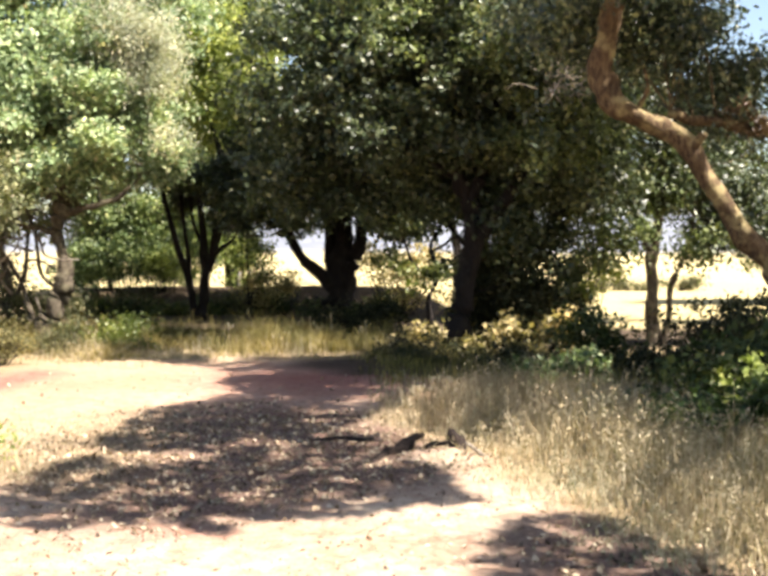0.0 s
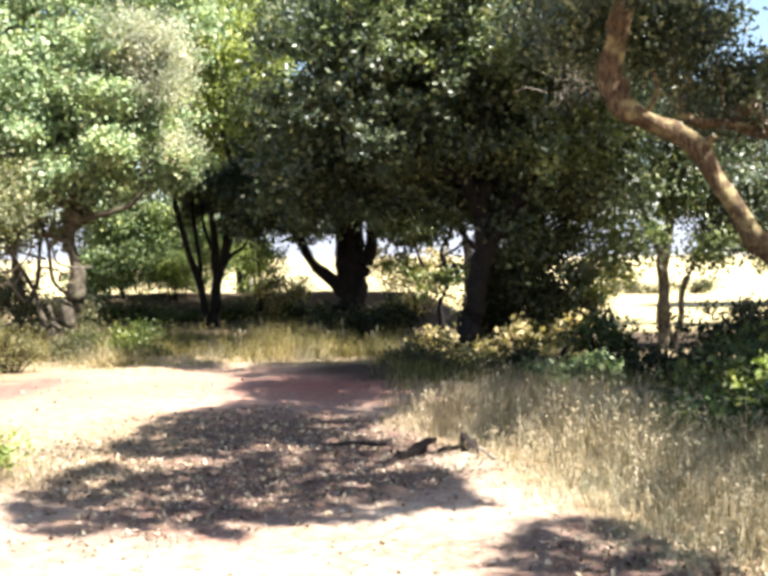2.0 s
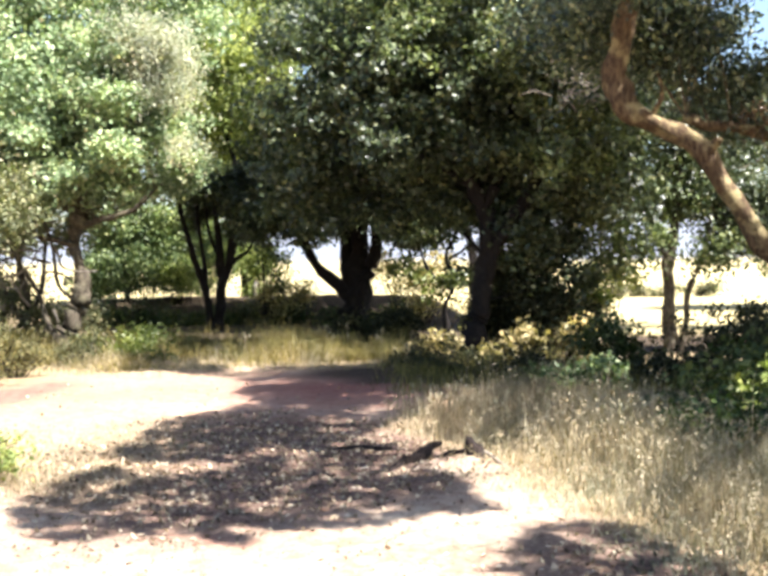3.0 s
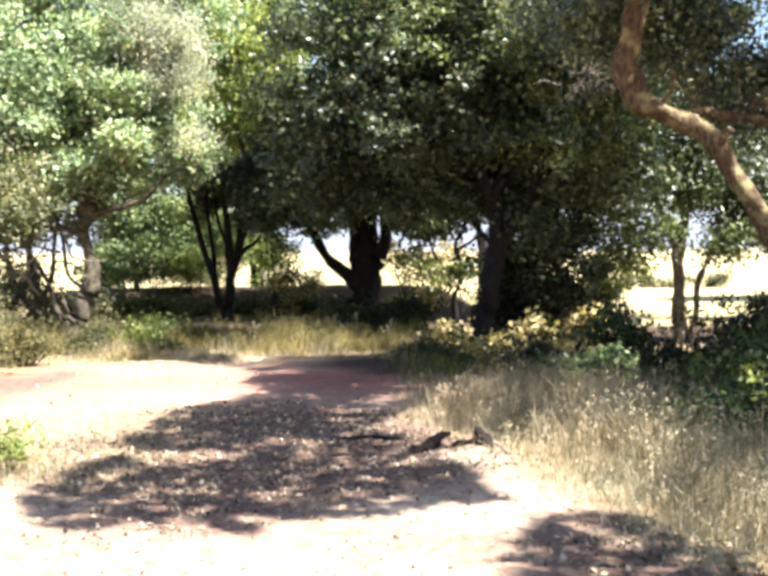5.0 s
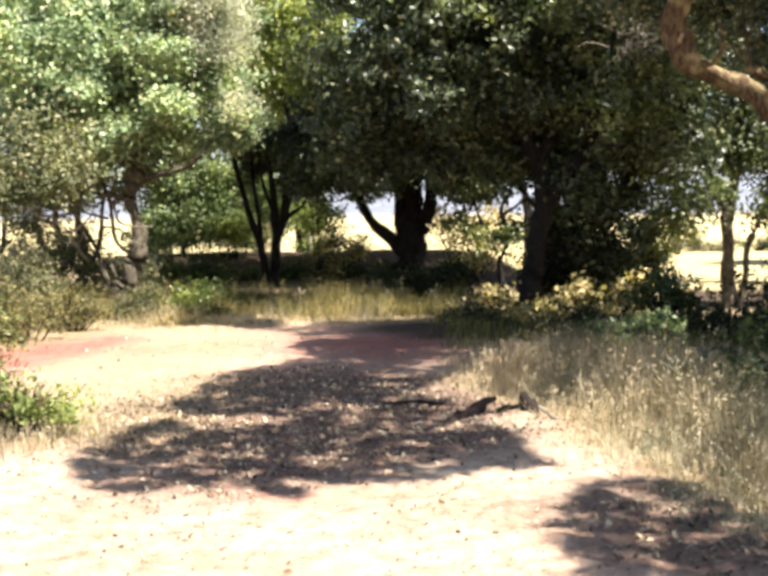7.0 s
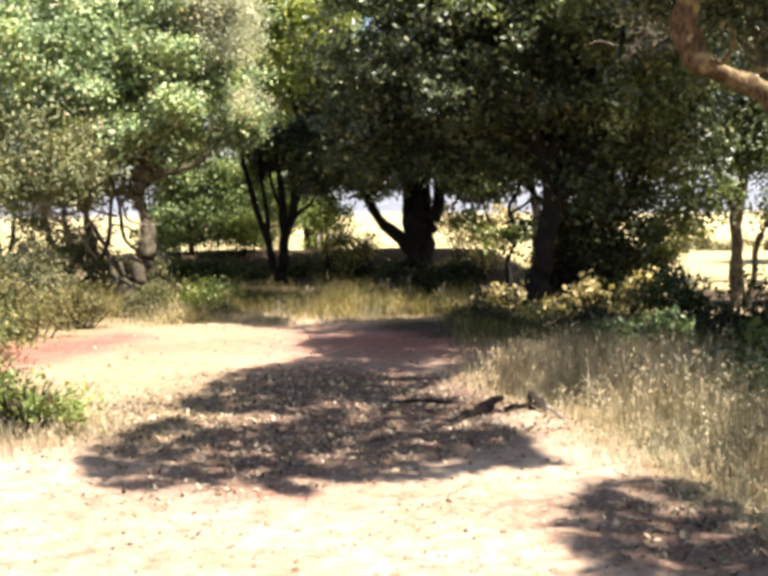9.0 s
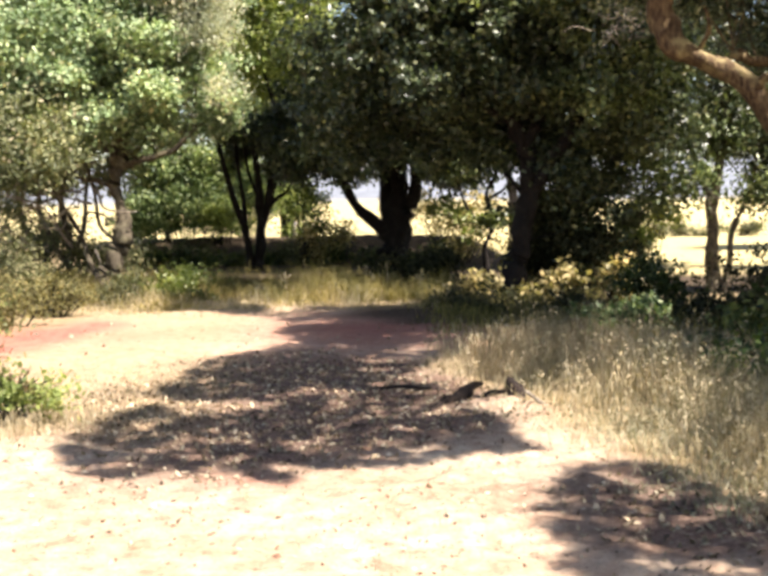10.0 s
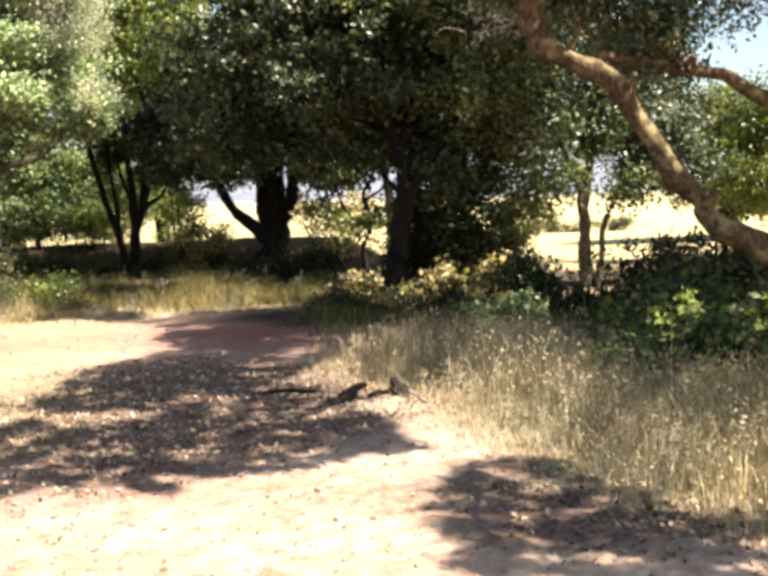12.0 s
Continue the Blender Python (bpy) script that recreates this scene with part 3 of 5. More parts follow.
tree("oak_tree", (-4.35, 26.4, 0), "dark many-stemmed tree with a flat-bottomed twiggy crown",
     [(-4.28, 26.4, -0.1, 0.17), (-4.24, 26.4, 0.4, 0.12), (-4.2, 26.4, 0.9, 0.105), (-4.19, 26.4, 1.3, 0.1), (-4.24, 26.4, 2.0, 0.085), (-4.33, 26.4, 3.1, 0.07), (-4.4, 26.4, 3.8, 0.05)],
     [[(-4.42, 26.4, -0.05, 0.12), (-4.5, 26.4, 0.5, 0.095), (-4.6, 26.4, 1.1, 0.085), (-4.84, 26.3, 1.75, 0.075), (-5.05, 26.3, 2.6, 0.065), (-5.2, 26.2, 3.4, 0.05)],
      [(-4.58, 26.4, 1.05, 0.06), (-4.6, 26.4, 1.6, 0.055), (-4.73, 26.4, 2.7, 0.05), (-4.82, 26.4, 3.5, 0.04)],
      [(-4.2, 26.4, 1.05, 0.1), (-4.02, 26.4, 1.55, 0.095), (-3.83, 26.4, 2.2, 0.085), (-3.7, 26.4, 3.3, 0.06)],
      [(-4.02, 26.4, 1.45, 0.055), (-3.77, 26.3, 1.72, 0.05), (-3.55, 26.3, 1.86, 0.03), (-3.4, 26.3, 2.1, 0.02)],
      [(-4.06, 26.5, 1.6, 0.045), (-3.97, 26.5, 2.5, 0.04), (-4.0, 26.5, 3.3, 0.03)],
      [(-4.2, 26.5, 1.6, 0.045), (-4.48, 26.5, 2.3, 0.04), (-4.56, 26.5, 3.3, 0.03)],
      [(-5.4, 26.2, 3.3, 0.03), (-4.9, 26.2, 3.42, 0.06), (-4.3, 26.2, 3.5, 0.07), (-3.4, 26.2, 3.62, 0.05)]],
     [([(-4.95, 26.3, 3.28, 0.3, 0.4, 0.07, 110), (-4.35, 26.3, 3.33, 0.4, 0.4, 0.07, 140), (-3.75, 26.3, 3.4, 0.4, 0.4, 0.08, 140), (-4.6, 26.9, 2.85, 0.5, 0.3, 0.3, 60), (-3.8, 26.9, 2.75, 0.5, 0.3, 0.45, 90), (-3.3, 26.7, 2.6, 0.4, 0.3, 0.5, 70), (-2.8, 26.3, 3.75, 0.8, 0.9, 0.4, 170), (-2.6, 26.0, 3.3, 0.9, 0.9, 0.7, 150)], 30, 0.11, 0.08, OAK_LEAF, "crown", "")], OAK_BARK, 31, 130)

LEFT_OAK = tree("oak_tree", (-6.3, 21.2, 0), "sunlit live oak with a twisted trunk and grey-green crown",
     [(-6.47, 21.2, -0.1, 0.26), (-6.41, 21.2, 0.13, 0.2), (-6.28, 21.2, 0.32, 0.17), (-6.14, 21.2, 0.65, 0.18), (-6.04, 21.2, 0.97, 0.19), (-6, 21.2, 1.25, 0.15), (-6.04, 21.2, 1.53, 0.1), (-6.12, 21.2, 1.82, 0.1), (-6.15, 21.2, 2.05, 0.11), (-6.08, 21.2, 2.33, 0.16), (-5.98, 21.2, 2.6, 0.18), (-6, 21.2, 2.93, 0.15), (-6.1, 21.4, 4.4, 0.09)],
     [[(-6.0, 21.2, 2.3, 0.07), (-5.6, 21.0, 2.42, 0.065), (-5.25, 20.95, 2.5, 0.065), (-4.95, 20.9, 2.6, 0.05), (-4.5, 20.9, 3.0, 0.03)],
      [(-6.18, 21.2, 1.95, 0.06), (-6.5, 21.2, 2.05, 0.05), (-6.9, 21.2, 2.2, 0.045), (-7.4, 21.3, 3.0, 0.03)],
      [(-6.35, 21.3, 0.0, 0.06), (-6.75, 21.4, 0.5, 0.05), (-6.95, 21.5, 1.1, 0.045), (-7.5, 21.6, 1.9, 0.03)],
      [(-6.15, 21.3, 0.9, 0.04), (-6.5, 21.35, 1.2, 0.035), (-6.62, 21.4, 1.9, 0.03), (-6.9, 21.5, 2.7, 0.02)],
      [(-6.05, 21.2, 2.5, 0.09), (-6.4, 21.0, 2.85, 0.07), (-6.9, 20.8, 3.8, 0.05)]],
     [([(-6.4, 21.8, 5.0, 2.5, 1.3, 1.75, 580), (-5.0, 21.2, 4.3, 0.9, 0.7, 0.8, 140), (-8.2, 22.0, 4.2, 1.8, 1.2, 1.7, 210), (-5.6, 20.6, 3.3, 1.3, 0.9, 0.5, 70), (-6.2, 22.6, 7.2, 3.0, 1.7, 1.6, 460), (-7.4, 20.9, 3.2, 0.9, 0.7, 0.4, 46), (-5.1, 20.9, 3.3, 0.7, 0.6, 0.3, 30), (-6.1, 20.6, 3.25, 0.8, 0.5, 0.3, 40), (-4.25, 21.2, 3.3, 0.35, 0.35, 0.2, 40), (-7.4, 21.6, 6.8, 0.8, 0.7, 0.6, 90), (-5.0, 20.4, 3.7, 0.5, 0.35, 0.4, 50), (-5.3, 20.3, 5.2, 0.5, 0.4, 0.7, 70), (-7.7, 20.4, 4.6, 1.1, 0.4, 1.1, 150), (-6.7, 20.3, 3.9, 0.6, 0.3, 0.5, 60), (-4.7, 19.9, 3.6, 0.35, 0.25, 0.35, 40), (-5.1, 19.8, 4.3, 0.3, 0.25, 0.4, 36)],
       27, 0.16, 0.105, PALE_LEAF, "crown", "dense grey-green sunlit foliage"),
      ([(-8.3, 19.9, 2.5, 1.0, 0.4, 0.6, 70), (-7.4, 20.0, 2.95, 0.9, 0.4, 0.35, 56), (-9.2, 20.2, 3.2, 0.9, 0.5, 0.6, 50), (-6.75, 19.6, 2.6, 0.4, 0.3, 0.4, 60), (-6.9, 20.0, 3.2, 0.7, 0.35, 0.35, 60), (-7.6, 19.8, 2.6, 0.5, 0.3, 0.4, 50), (-5.2, 22.4, 3.0, 0.7, 0.4, 0.5, 56), (-5.5, 21.4, 2.7, 0.5, 0.4, 0.25, 14), (-6.7, 22.6, 2.35, 0.5, 0.3, 0.35, 40), (-8.5, 22.3, 1.4, 0.9, 0.4, 0.5, 44), (-7.3, 19.7, 2.3, 0.5, 0.3, 0.35, 44), (-8.2, 19.7, 2.15, 0.6, 0.3, 0.35, 54), (-9.0, 19.9, 2.2, 0.6, 0.3, 0.5, 54)], 14, 0.17, 0.085, THICKET_LEAF, "lower_foliage", "sparse olive-grey leaves on low twigs"),
      ([(-4.7, 20.3, 6.0, 0.4, 0.4, 0.9, 64), (-4.5, 20.2, 5.0, 0.4, 0.4, 0.8, 84), (-4.3, 20.2, 4.3, 0.4, 0.4, 0.6, 60), (-3.85, 20.4, 3.75, 0.34, 0.4, 0.3, 26), (-4.2, 20.8, 5.4, 0.35, 0.4, 0.9, 50)], 38, 0.2, 0.055, DRY_LEAF, "dry_tuft", "pale lichen-hung dry twigs")],
     PALE_BARK, 41, 150)


def dead_tangle(parent, base, area, number, seed):
    """Crooked bare branches low under a crown."""
    rng = np.random.default_rng(seed)
    lines = []
    for _ in range(number):
        p = np.array([rng.uniform(*area[0]), rng.uniform(*area[1]), rng.uniform(*area[2])])
        d = rng.normal(0, 1, 3) * [1, 0.4, 0.55]
        d /= np.linalg.norm(d)
        size, line = rng.uniform(0.012, 0.035), []
        for j in range(5):
            line.append((*p, size * (1 - 0.17 * j)))
            d = d + rng.normal(0, 0.35, 3)
            d /= np.linalg.norm(d)
            p = p + d * rng.uniform(0.18, 0.4)
        lines.append(line)
    v, f = tubes(lines, 6, 4, 0.1, seed)
    tagged(under(mesh_object("bare_branchwork", v, f, PALE_WOOD, True), parent, base, "pale bare crooked branches"), kind="stuff")


dead_tangle(LEFT_OAK, (-6.3, 21.2, 0), ((-8.8, -6.4), (20.8, 22.4), (0.7, 2.9)), 50, 45)

REAR_OAK = tree("oak_tree", (-4.3, 31.5, 0), "sunlit yellow-green oak standing behind the shaded ones",
     [(-4.3, 31.5, -0.1, 0.2), (-4.3, 31.5, 2.0, 0.15), (-4.1, 31.5, 4.0, 0.12), (-3.9, 31.5, 6.5, 0.07)],
     [[(-4.2, 31.5, 3.0, 0.09), (-4.5, 31.3, 4.3, 0.07), (-5.0, 31.2, 5.8, 0.04)]],
     [([(-4.4, 31, 6.3, 1.9, 1.7, 2.2, 330), (-6.8, 33, 6.8, 2.4, 2.0, 2.6, 330), (-3.6, 31, 8.6, 2.4, 1.8, 1.5, 180)], 34, 0.26, 0.11, SUNLIT_LEAF, "crown", "")], OAK_BARK, 53, 60)

tree("oak_tree", (4.65, 19.3, 0), "slender young oak with two thin grey stems",
     [(4.6, 19.3, -0.05, 0.13), (4.6, 19.3, 0.5, 0.105), (4.59, 19.3, 1.1, 0.1), (4.6, 19.3, 1.65, 0.095), (4.72, 19.3, 2.2, 0.08), (4.75, 19.3, 3.2, 0.05)],
     [[(4.6, 19.3, 1.55, 0.075), (4.4, 19.3, 1.95, 0.065), (4.25, 19.3, 2.4, 0.055), (4.2, 19.3, 3.2, 0.03)],
      [(4.75, 19.2, -0.05, 0.06), (4.85, 19.2, 0.5, 0.055), (4.9, 19.2, 1.0, 0.05), (5.05, 19.2, 1.4, 0.05), (5.2, 19.2, 1.75, 0.04), (5.3, 19.2, 2.5, 0.025)]],
     [([(4.0, 19.5, 2.6, 0.9, 0.8, 0.45, 60), (3.6, 19.2, 1.9, 0.45, 0.5, 0.4, 30), (4.2, 19.2, 1.75, 0.3, 0.4, 0.25, 12), (5.5, 19.2, 1.75, 0.4, 0.4, 0.25, 18)],
       32, 0.18, 0.085, LIT_OAK_LEAF, "lower_foliage", "foliage in a lighter leaf colour that stands for sunlight"),
      ([(4.5, 19.8, 4.0, 1.5, 1.1, 0.9, 200), (5.3, 20.3, 3.2, 0.9, 0.6, 0.6, 90), (4.9, 19.7, 3.1, 1.1, 0.9, 0.7, 130), (5.9, 19.3, 2.3, 0.8, 0.7, 0.6, 110)], 32, 0.18, 0.085, OAK_LEAF, "crown", "")], PALE_BARK, 61, 90)

tree("oak_tree", (11.9, 25.5, 0), "broad dark live oak behind the young one",
     [(11.9, 25.5, -0.1, 0.3), (11.85, 25.5, 1.2, 0.24), (11.9, 25.5, 3, 0.18), (12.1, 25.5, 4.8, 0.1)],
     [[(11.9, 25.5, 2.8, 0.12), (12.6, 25.4, 5.0, 0.09), (12.4, 25.3, 7.4, 0.05)]],
     # the 8.7 m lobe is out of view, added to shade the several-stemmed oak
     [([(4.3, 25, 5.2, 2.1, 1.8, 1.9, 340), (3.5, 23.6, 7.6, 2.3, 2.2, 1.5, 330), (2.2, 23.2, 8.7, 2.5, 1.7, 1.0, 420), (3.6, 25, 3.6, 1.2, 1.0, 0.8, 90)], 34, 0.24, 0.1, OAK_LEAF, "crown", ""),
      # the oak's sunlit side is made by a brighter leaf colour
      ([(9.6, 24.2, 2.5, 1.2, 0.8, 1.3, 230), (11.2, 24.4, 2.6, 1.2, 0.9, 1.5, 200)], 28, 0.22, 0.1, BRIGHT_LEAF, "sunny_side", "foliage brightened in leaf colour to stand for sun"),
      # this lobe's shade is put into its darker leaf colour
      ([(7.6, 25.2, 3.5, 1.6, 1.3, 1.0, 230)], 30, 0.24, 0.1, SHADED_LEAF, "shaded_side", "foliage darkened in leaf colour to stand for shade")], OAK_BARK, 71, 80)

tree("oak_tree", (13.0, 35, 0), "bright green sunlit oak at the edge of the field",
     [(13.0, 35, -0.1, 0.3), (13.0, 35, 1.0, 0.22), (12.9, 35, 2.4, 0.15), (12.8, 35, 4.0, 0.08)],
     [[(13.0, 35, 1.2, 0.12), (12.0, 34.8, 2.0, 0.1), (11.4, 34.6, 3.2, 0.05)]],
     [([(12.8, 34.6, 2.6, 2.2, 1.8, 2.2, 480), (15.0, 35, 3.2, 2.4, 2.0, 2.6, 360)], 36, 0.26, 0.12, BRIGHT_LEAF, "crown", "")], OAK_BARK, 83, 50)

LEANING_OAK = tree("oak_tree", (5.7, 12.2, 0), "great leaning live oak with a tan limb reaching over the clearing",
     [(6.3, 12.5, -0.15, 0.3), (5.6, 12.1, 0.6, 0.2), (4.72, 11.6, 0.93, 0.14), (4.15, 11.5, 1.22, 0.135), (3.88, 11.5, 1.55, 0.112), (3.45, 11.5, 2.08, 0.1), (3.1, 11.5, 2.67, 0.105), (2.67, 11.5, 2.93, 0.1), (2.27, 11.5, 3.2, 0.13), (2.22, 11.5, 3.6, 0.12), (2.3, 11.4, 4.0, 0.1), (2.5, 11.3, 5.0, 0.054)],
     [[(6.4, 12.4, 1.0, 0.13), (5.9, 12.2, 1.75, 0.1), (5.3, 12.0, 2.25, 0.085), (4.82, 12.0, 2.56, 0.076), (4.45, 12.0, 2.78, 0.074), (4.08, 12.0, 2.88, 0.066), (3.53, 12.0, 2.97, 0.055), (3.2, 11.9, 3.0, 0.055), (3.05, 11.85, 3.04, 0.062), (2.98, 11.84, 3.06, 0.02)],
      [(2.55, 11.46, 3.02, 0.03), (2.62, 11.3, 3.2, 0.022), (2.58, 11.2, 3.42, 0.012)],
      [(3.12, 11.44, 2.64, 0.05), (3.18, 11.32, 2.76, 0.045), (3.19, 11.3, 2.8, 0.02)],
      [(3.98, 11.45, 1.44, 0.07), (4.02, 11.34, 1.53, 0.06), (4.03, 11.31, 1.56, 0.03)],
      [(5.9, 12.3, 0.1, 0.3), (6.3, 12.4, 1.0, 0.26), (6.6, 12.4, 2.2, 0.22), (6.7, 11.4, 3.6, 0.17), (6.9, 9.4, 4.5, 0.1), (6.2, 6.5, 4.9, 0.05), (5.2, 4.9, 4.9, 0.02)],
      [(6.55, 12.4, 2.4, 0.16), (6.9, 13.2, 4.2, 0.13), (6.2, 14.4, 6.0, 0.1), (4.4, 15.6, 7.3, 0.05)],
      [(2.35, 11.4, 4.5, 0.07), (2.5, 10.6, 5.2, 0.05), (2.7, 9.4, 5.5, 0.03), (2.3, 8.2, 5.6, 0.02)]],
     # high lobes out of view, placed for the shade they cast
     [([(4.57, 13.12, 6.0, 1.2, 1.2, 0.5, 170), (4.9, 17.0, 7.3, 1.2, 0.9, 0.5, 260), (6.74, 5.45, 5.2, 1.3, 1.2, 0.35, 95), (7.38, 8.56, 5.4, 1.2, 1.1, 0.4, 330), (7.80, 10.83, 6.2, 1.3, 1.2, 0.4, 280),
        (5.1, 13.0, 7.0, 3.2, 1.45, 0.8, 900), (5.40, 15.60, 7.0, 1.6, 1.0, 0.4, 350), (5.67, 13.70, 7.5, 1.3, 1.1, 0.4, 320), (6.21, 7.23, 5.0, 1.1, 1.2, 0.35, 150), (8.44, 12.75, 6.4, 2.6, 2.6, 1.1, 420)],
       34, 0.13, 0.075, OAK_LEAF, "crown", ""),
      ([(2.75, 12.5, 3.95, 0.9, 0.7, 0.5, 140), (2.3, 11.0, 4.22, 0.5, 0.4, 0.25, 30), (3.1, 12.6, 4.0, 0.5, 0.5, 0.45, 120), (3.95, 12.2, 3.12, 0.5, 0.5, 0.3, 50), (3.8, 12.7, 3.45, 0.4, 0.5, 0.22, 46), (3.95, 12.75, 3.55, 0.4, 0.4, 0.22, 44), (3.4, 12.8, 4.0, 0.3, 0.4, 0.24, 24), (4.6, 12.8, 3.6, 0.28, 0.4, 0.2, 16), (3.2, 13.0, 4.4, 0.6, 0.5, 0.45, 70), (1.75, 12.1, 4.25, 1.1, 0.8, 0.35, 150), (1.3, 12.5, 4.5, 0.6, 0.5, 0.3, 34)],
       17, 0.15, 0.07, NEAR_LEAF, "outer_foliage", "dark green foliage with glinting leaves"),
      ([(3.75, 11.7, 3.0, 0.12, 0.12, 0.16, 10)], 30, 0.06, 0.05, RUSTY_LEAF, "dead_spray", "rust-brown dead leaves")],
     TAN_BARK, 97, 50)


def overhead(parent, base, outline, number, low, seed, airy=0.0, size=0.06, flecks=0):
    """High sprays, out of view, added to a crown to shade one stretch of ground; outline: the ground that they shade.
    """
    rng = np.random.default_rng(seed)
    ring = np.array(outline)
    lo, hi = ring.min(0), ring.max(0)
    p = rng.uniform(lo, hi, (number, 2))
    a, b = ring[None], np.roll(ring, -1, 0)[None]
    q = p[:, None]
    cross = ((a[..., 1] > q[..., 1]) != (b[..., 1] > q[..., 1])) & (q[..., 0] < (b[..., 0] - a[..., 0]) * (q[..., 1] - a[..., 1]) / (b[..., 1] - a[..., 1] + 1e-9) + a[..., 0])
    keep = cross.sum(1) % 2 == 1
    keep &= wave(p[:, 0], p[:, 1], 3.7, seed) + 0.5 * wave(p[:, 0], p[:, 1], 9.0, seed + 1) > airy - 1.2
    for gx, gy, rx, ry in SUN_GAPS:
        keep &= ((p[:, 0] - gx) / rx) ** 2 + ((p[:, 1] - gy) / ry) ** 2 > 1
    p = p[keep]
    for fx, fy, r in np.column_stack([rng.uniform(lo, hi, (flecks, 2)), rng.uniform(0.03, 0.065, flecks)]):
        p = p[((p[:, 0] - fx) / (1.9 * r)) ** 2 + ((p[:, 1] - fy) / r) ** 2 > 1]
    h = low + 0.09 * (p[:, 1] - lo[1]) + 0.5 * rng.uniform(0, 1, len(p)) + 0.25 * wave(p[:, 0], p[:, 1], 1.5, 1)
    ends = np.stack([p[:, 0] + h * TO_SUN.x / TO_SUN.z, p[:, 1] + h * TO_SUN.y / TO_SUN.z, h], -1)
    c = np.repeat(ends, 16, axis=0) + rng.normal(size=(len(ends) * 16, 3)) * size * 0.7
    v, f = leaves(c, size, rng)
    tagged(under(mesh_object("added_shade_foliage", v, [f], OAK_LEAF), parent, base), kind="stuff")


FOOT = (5.7, 12.2, 0)
# unseen foliage, added for the shadows on earth, grass and bank
overhead(LEANING_OAK, FOOT, ((0.0, 7.1), (0.1, 8.3), (0.7, 8.15), (1.15, 7.75), (1.0, 7.4), (0.5, 7.1)), 420, 5.2, 619, 0.7)
overhead(LEANING_OAK, FOOT, ((-2.5, 9.3), (-2.35, 9.9), (-2.4, 10.6), (-2.45, 11.4), (-2.05, 12.2), (-1.65, 12.9), (-0.9, 13.2), (0.2, 12.9), (0.3, 12.2), (0.0, 11.4), (-0.4, 10.2), (0.2, 9.3), (0.6, 8.2), (0.8, 7.55), (0.3, 7.2),
                             (-0.25, 6.75), (-0.6, 6.75), (-0.94, 6.4), (-1.33, 6.72), (-1.94, 6.47), (-2.3, 6.71), (-2.6, 7.5), (-2.5, 8.45), (-2.1, 8.95)), 9000, 5.3, 611, -0.3, 0.06, 800)
overhead(LEANING_OAK, FOOT, ((-2.1, 10.3), (-2.2, 11.4), (-1.6, 12.3), (-0.5, 12.6), (-0.9, 11.2), (-0.8, 9.9), (-1.6, 9.6)), 900, 5.4, 612, -1.0, 0.06, 8)
overhead(LEANING_OAK, FOOT, ((-1.7, 12.9), (-1.75, 13.5), (-2.3, 14.1), (-2.2, 14.5), (-1.6, 14.7), (-1.3, 15.4), (-0.8, 16.1), (0.4, 16.4), (1.2, 15.4), (0.6, 13.0), (-0.6, 12.6)), 3600, 6.1, 614, -0.15, 0.06, 90)
overhead(LEANING_OAK, FOOT, ((-4.6, 16.5), (-4.4, 18.4), (-2.9, 18.6), (-2.6, 16.4), (-3.4, 16.0)), 1100, 6.2, 620, 0.3, 0.07)
overhead(LEANING_OAK, FOOT, ((0.2, 13.3), (-0.2, 15.2), (-0.4, 16.8), (1.0, 17.4), (2.8, 16.6), (2.6, 13.6), (1.4, 13.1)), 2200, 6.1, 621, -0.2, 0.08)
overhead(LEANING_OAK, FOOT, ((0.3, 10.2), (0.2, 11.9), (1.2, 13.2), (3.4, 12.8), (3.2, 9.8), (1.6, 9.3), (0.7, 9.5)), 1900, 5.6, 615, 0.35)
overhead(LEANING_OAK, FOOT, ((1.35, 7.2), (1.8, 9.2), (2.2, 10.4), (3.4, 10.8), (5.6, 10.0), (5.2, 6.2), (3.0, 4.8), (1.6, 6.2)), 2000, 5.0, 616, 0.15, 0.06, 90)
overhead(LEANING_OAK, FOOT, ((2.4, 12.4), (2.7, 16.5), (6.8, 16.5), (6.8, 12.0)), 2200, 5.8, 618, 0.2, 0.08, 80)
overhead(REAR_OAK, (-4.3, 31.5, 0), ((-9.0, 28.3), (-9.0, 29.7), (-4.8, 29.8), (-4.2, 30.3), (2.5, 30.8), (2.5, 26.5), (-4.0, 26.5)), 3200, 6.2, 617, -0.3, 0.13)
overhead(LEANING_OAK, FOOT, ((0.5, 5.8), (0.8, 6.75), (1.3, 6.85), (1.45, 6.1), (1.9, 5.5), (2.5, 5.2), (2.9, 4.2), (2.9, 3.0), (0.9, 3.0), (0.55, 4.9)), 5200, 4.6, 613, -0.1, 0.06, 420)

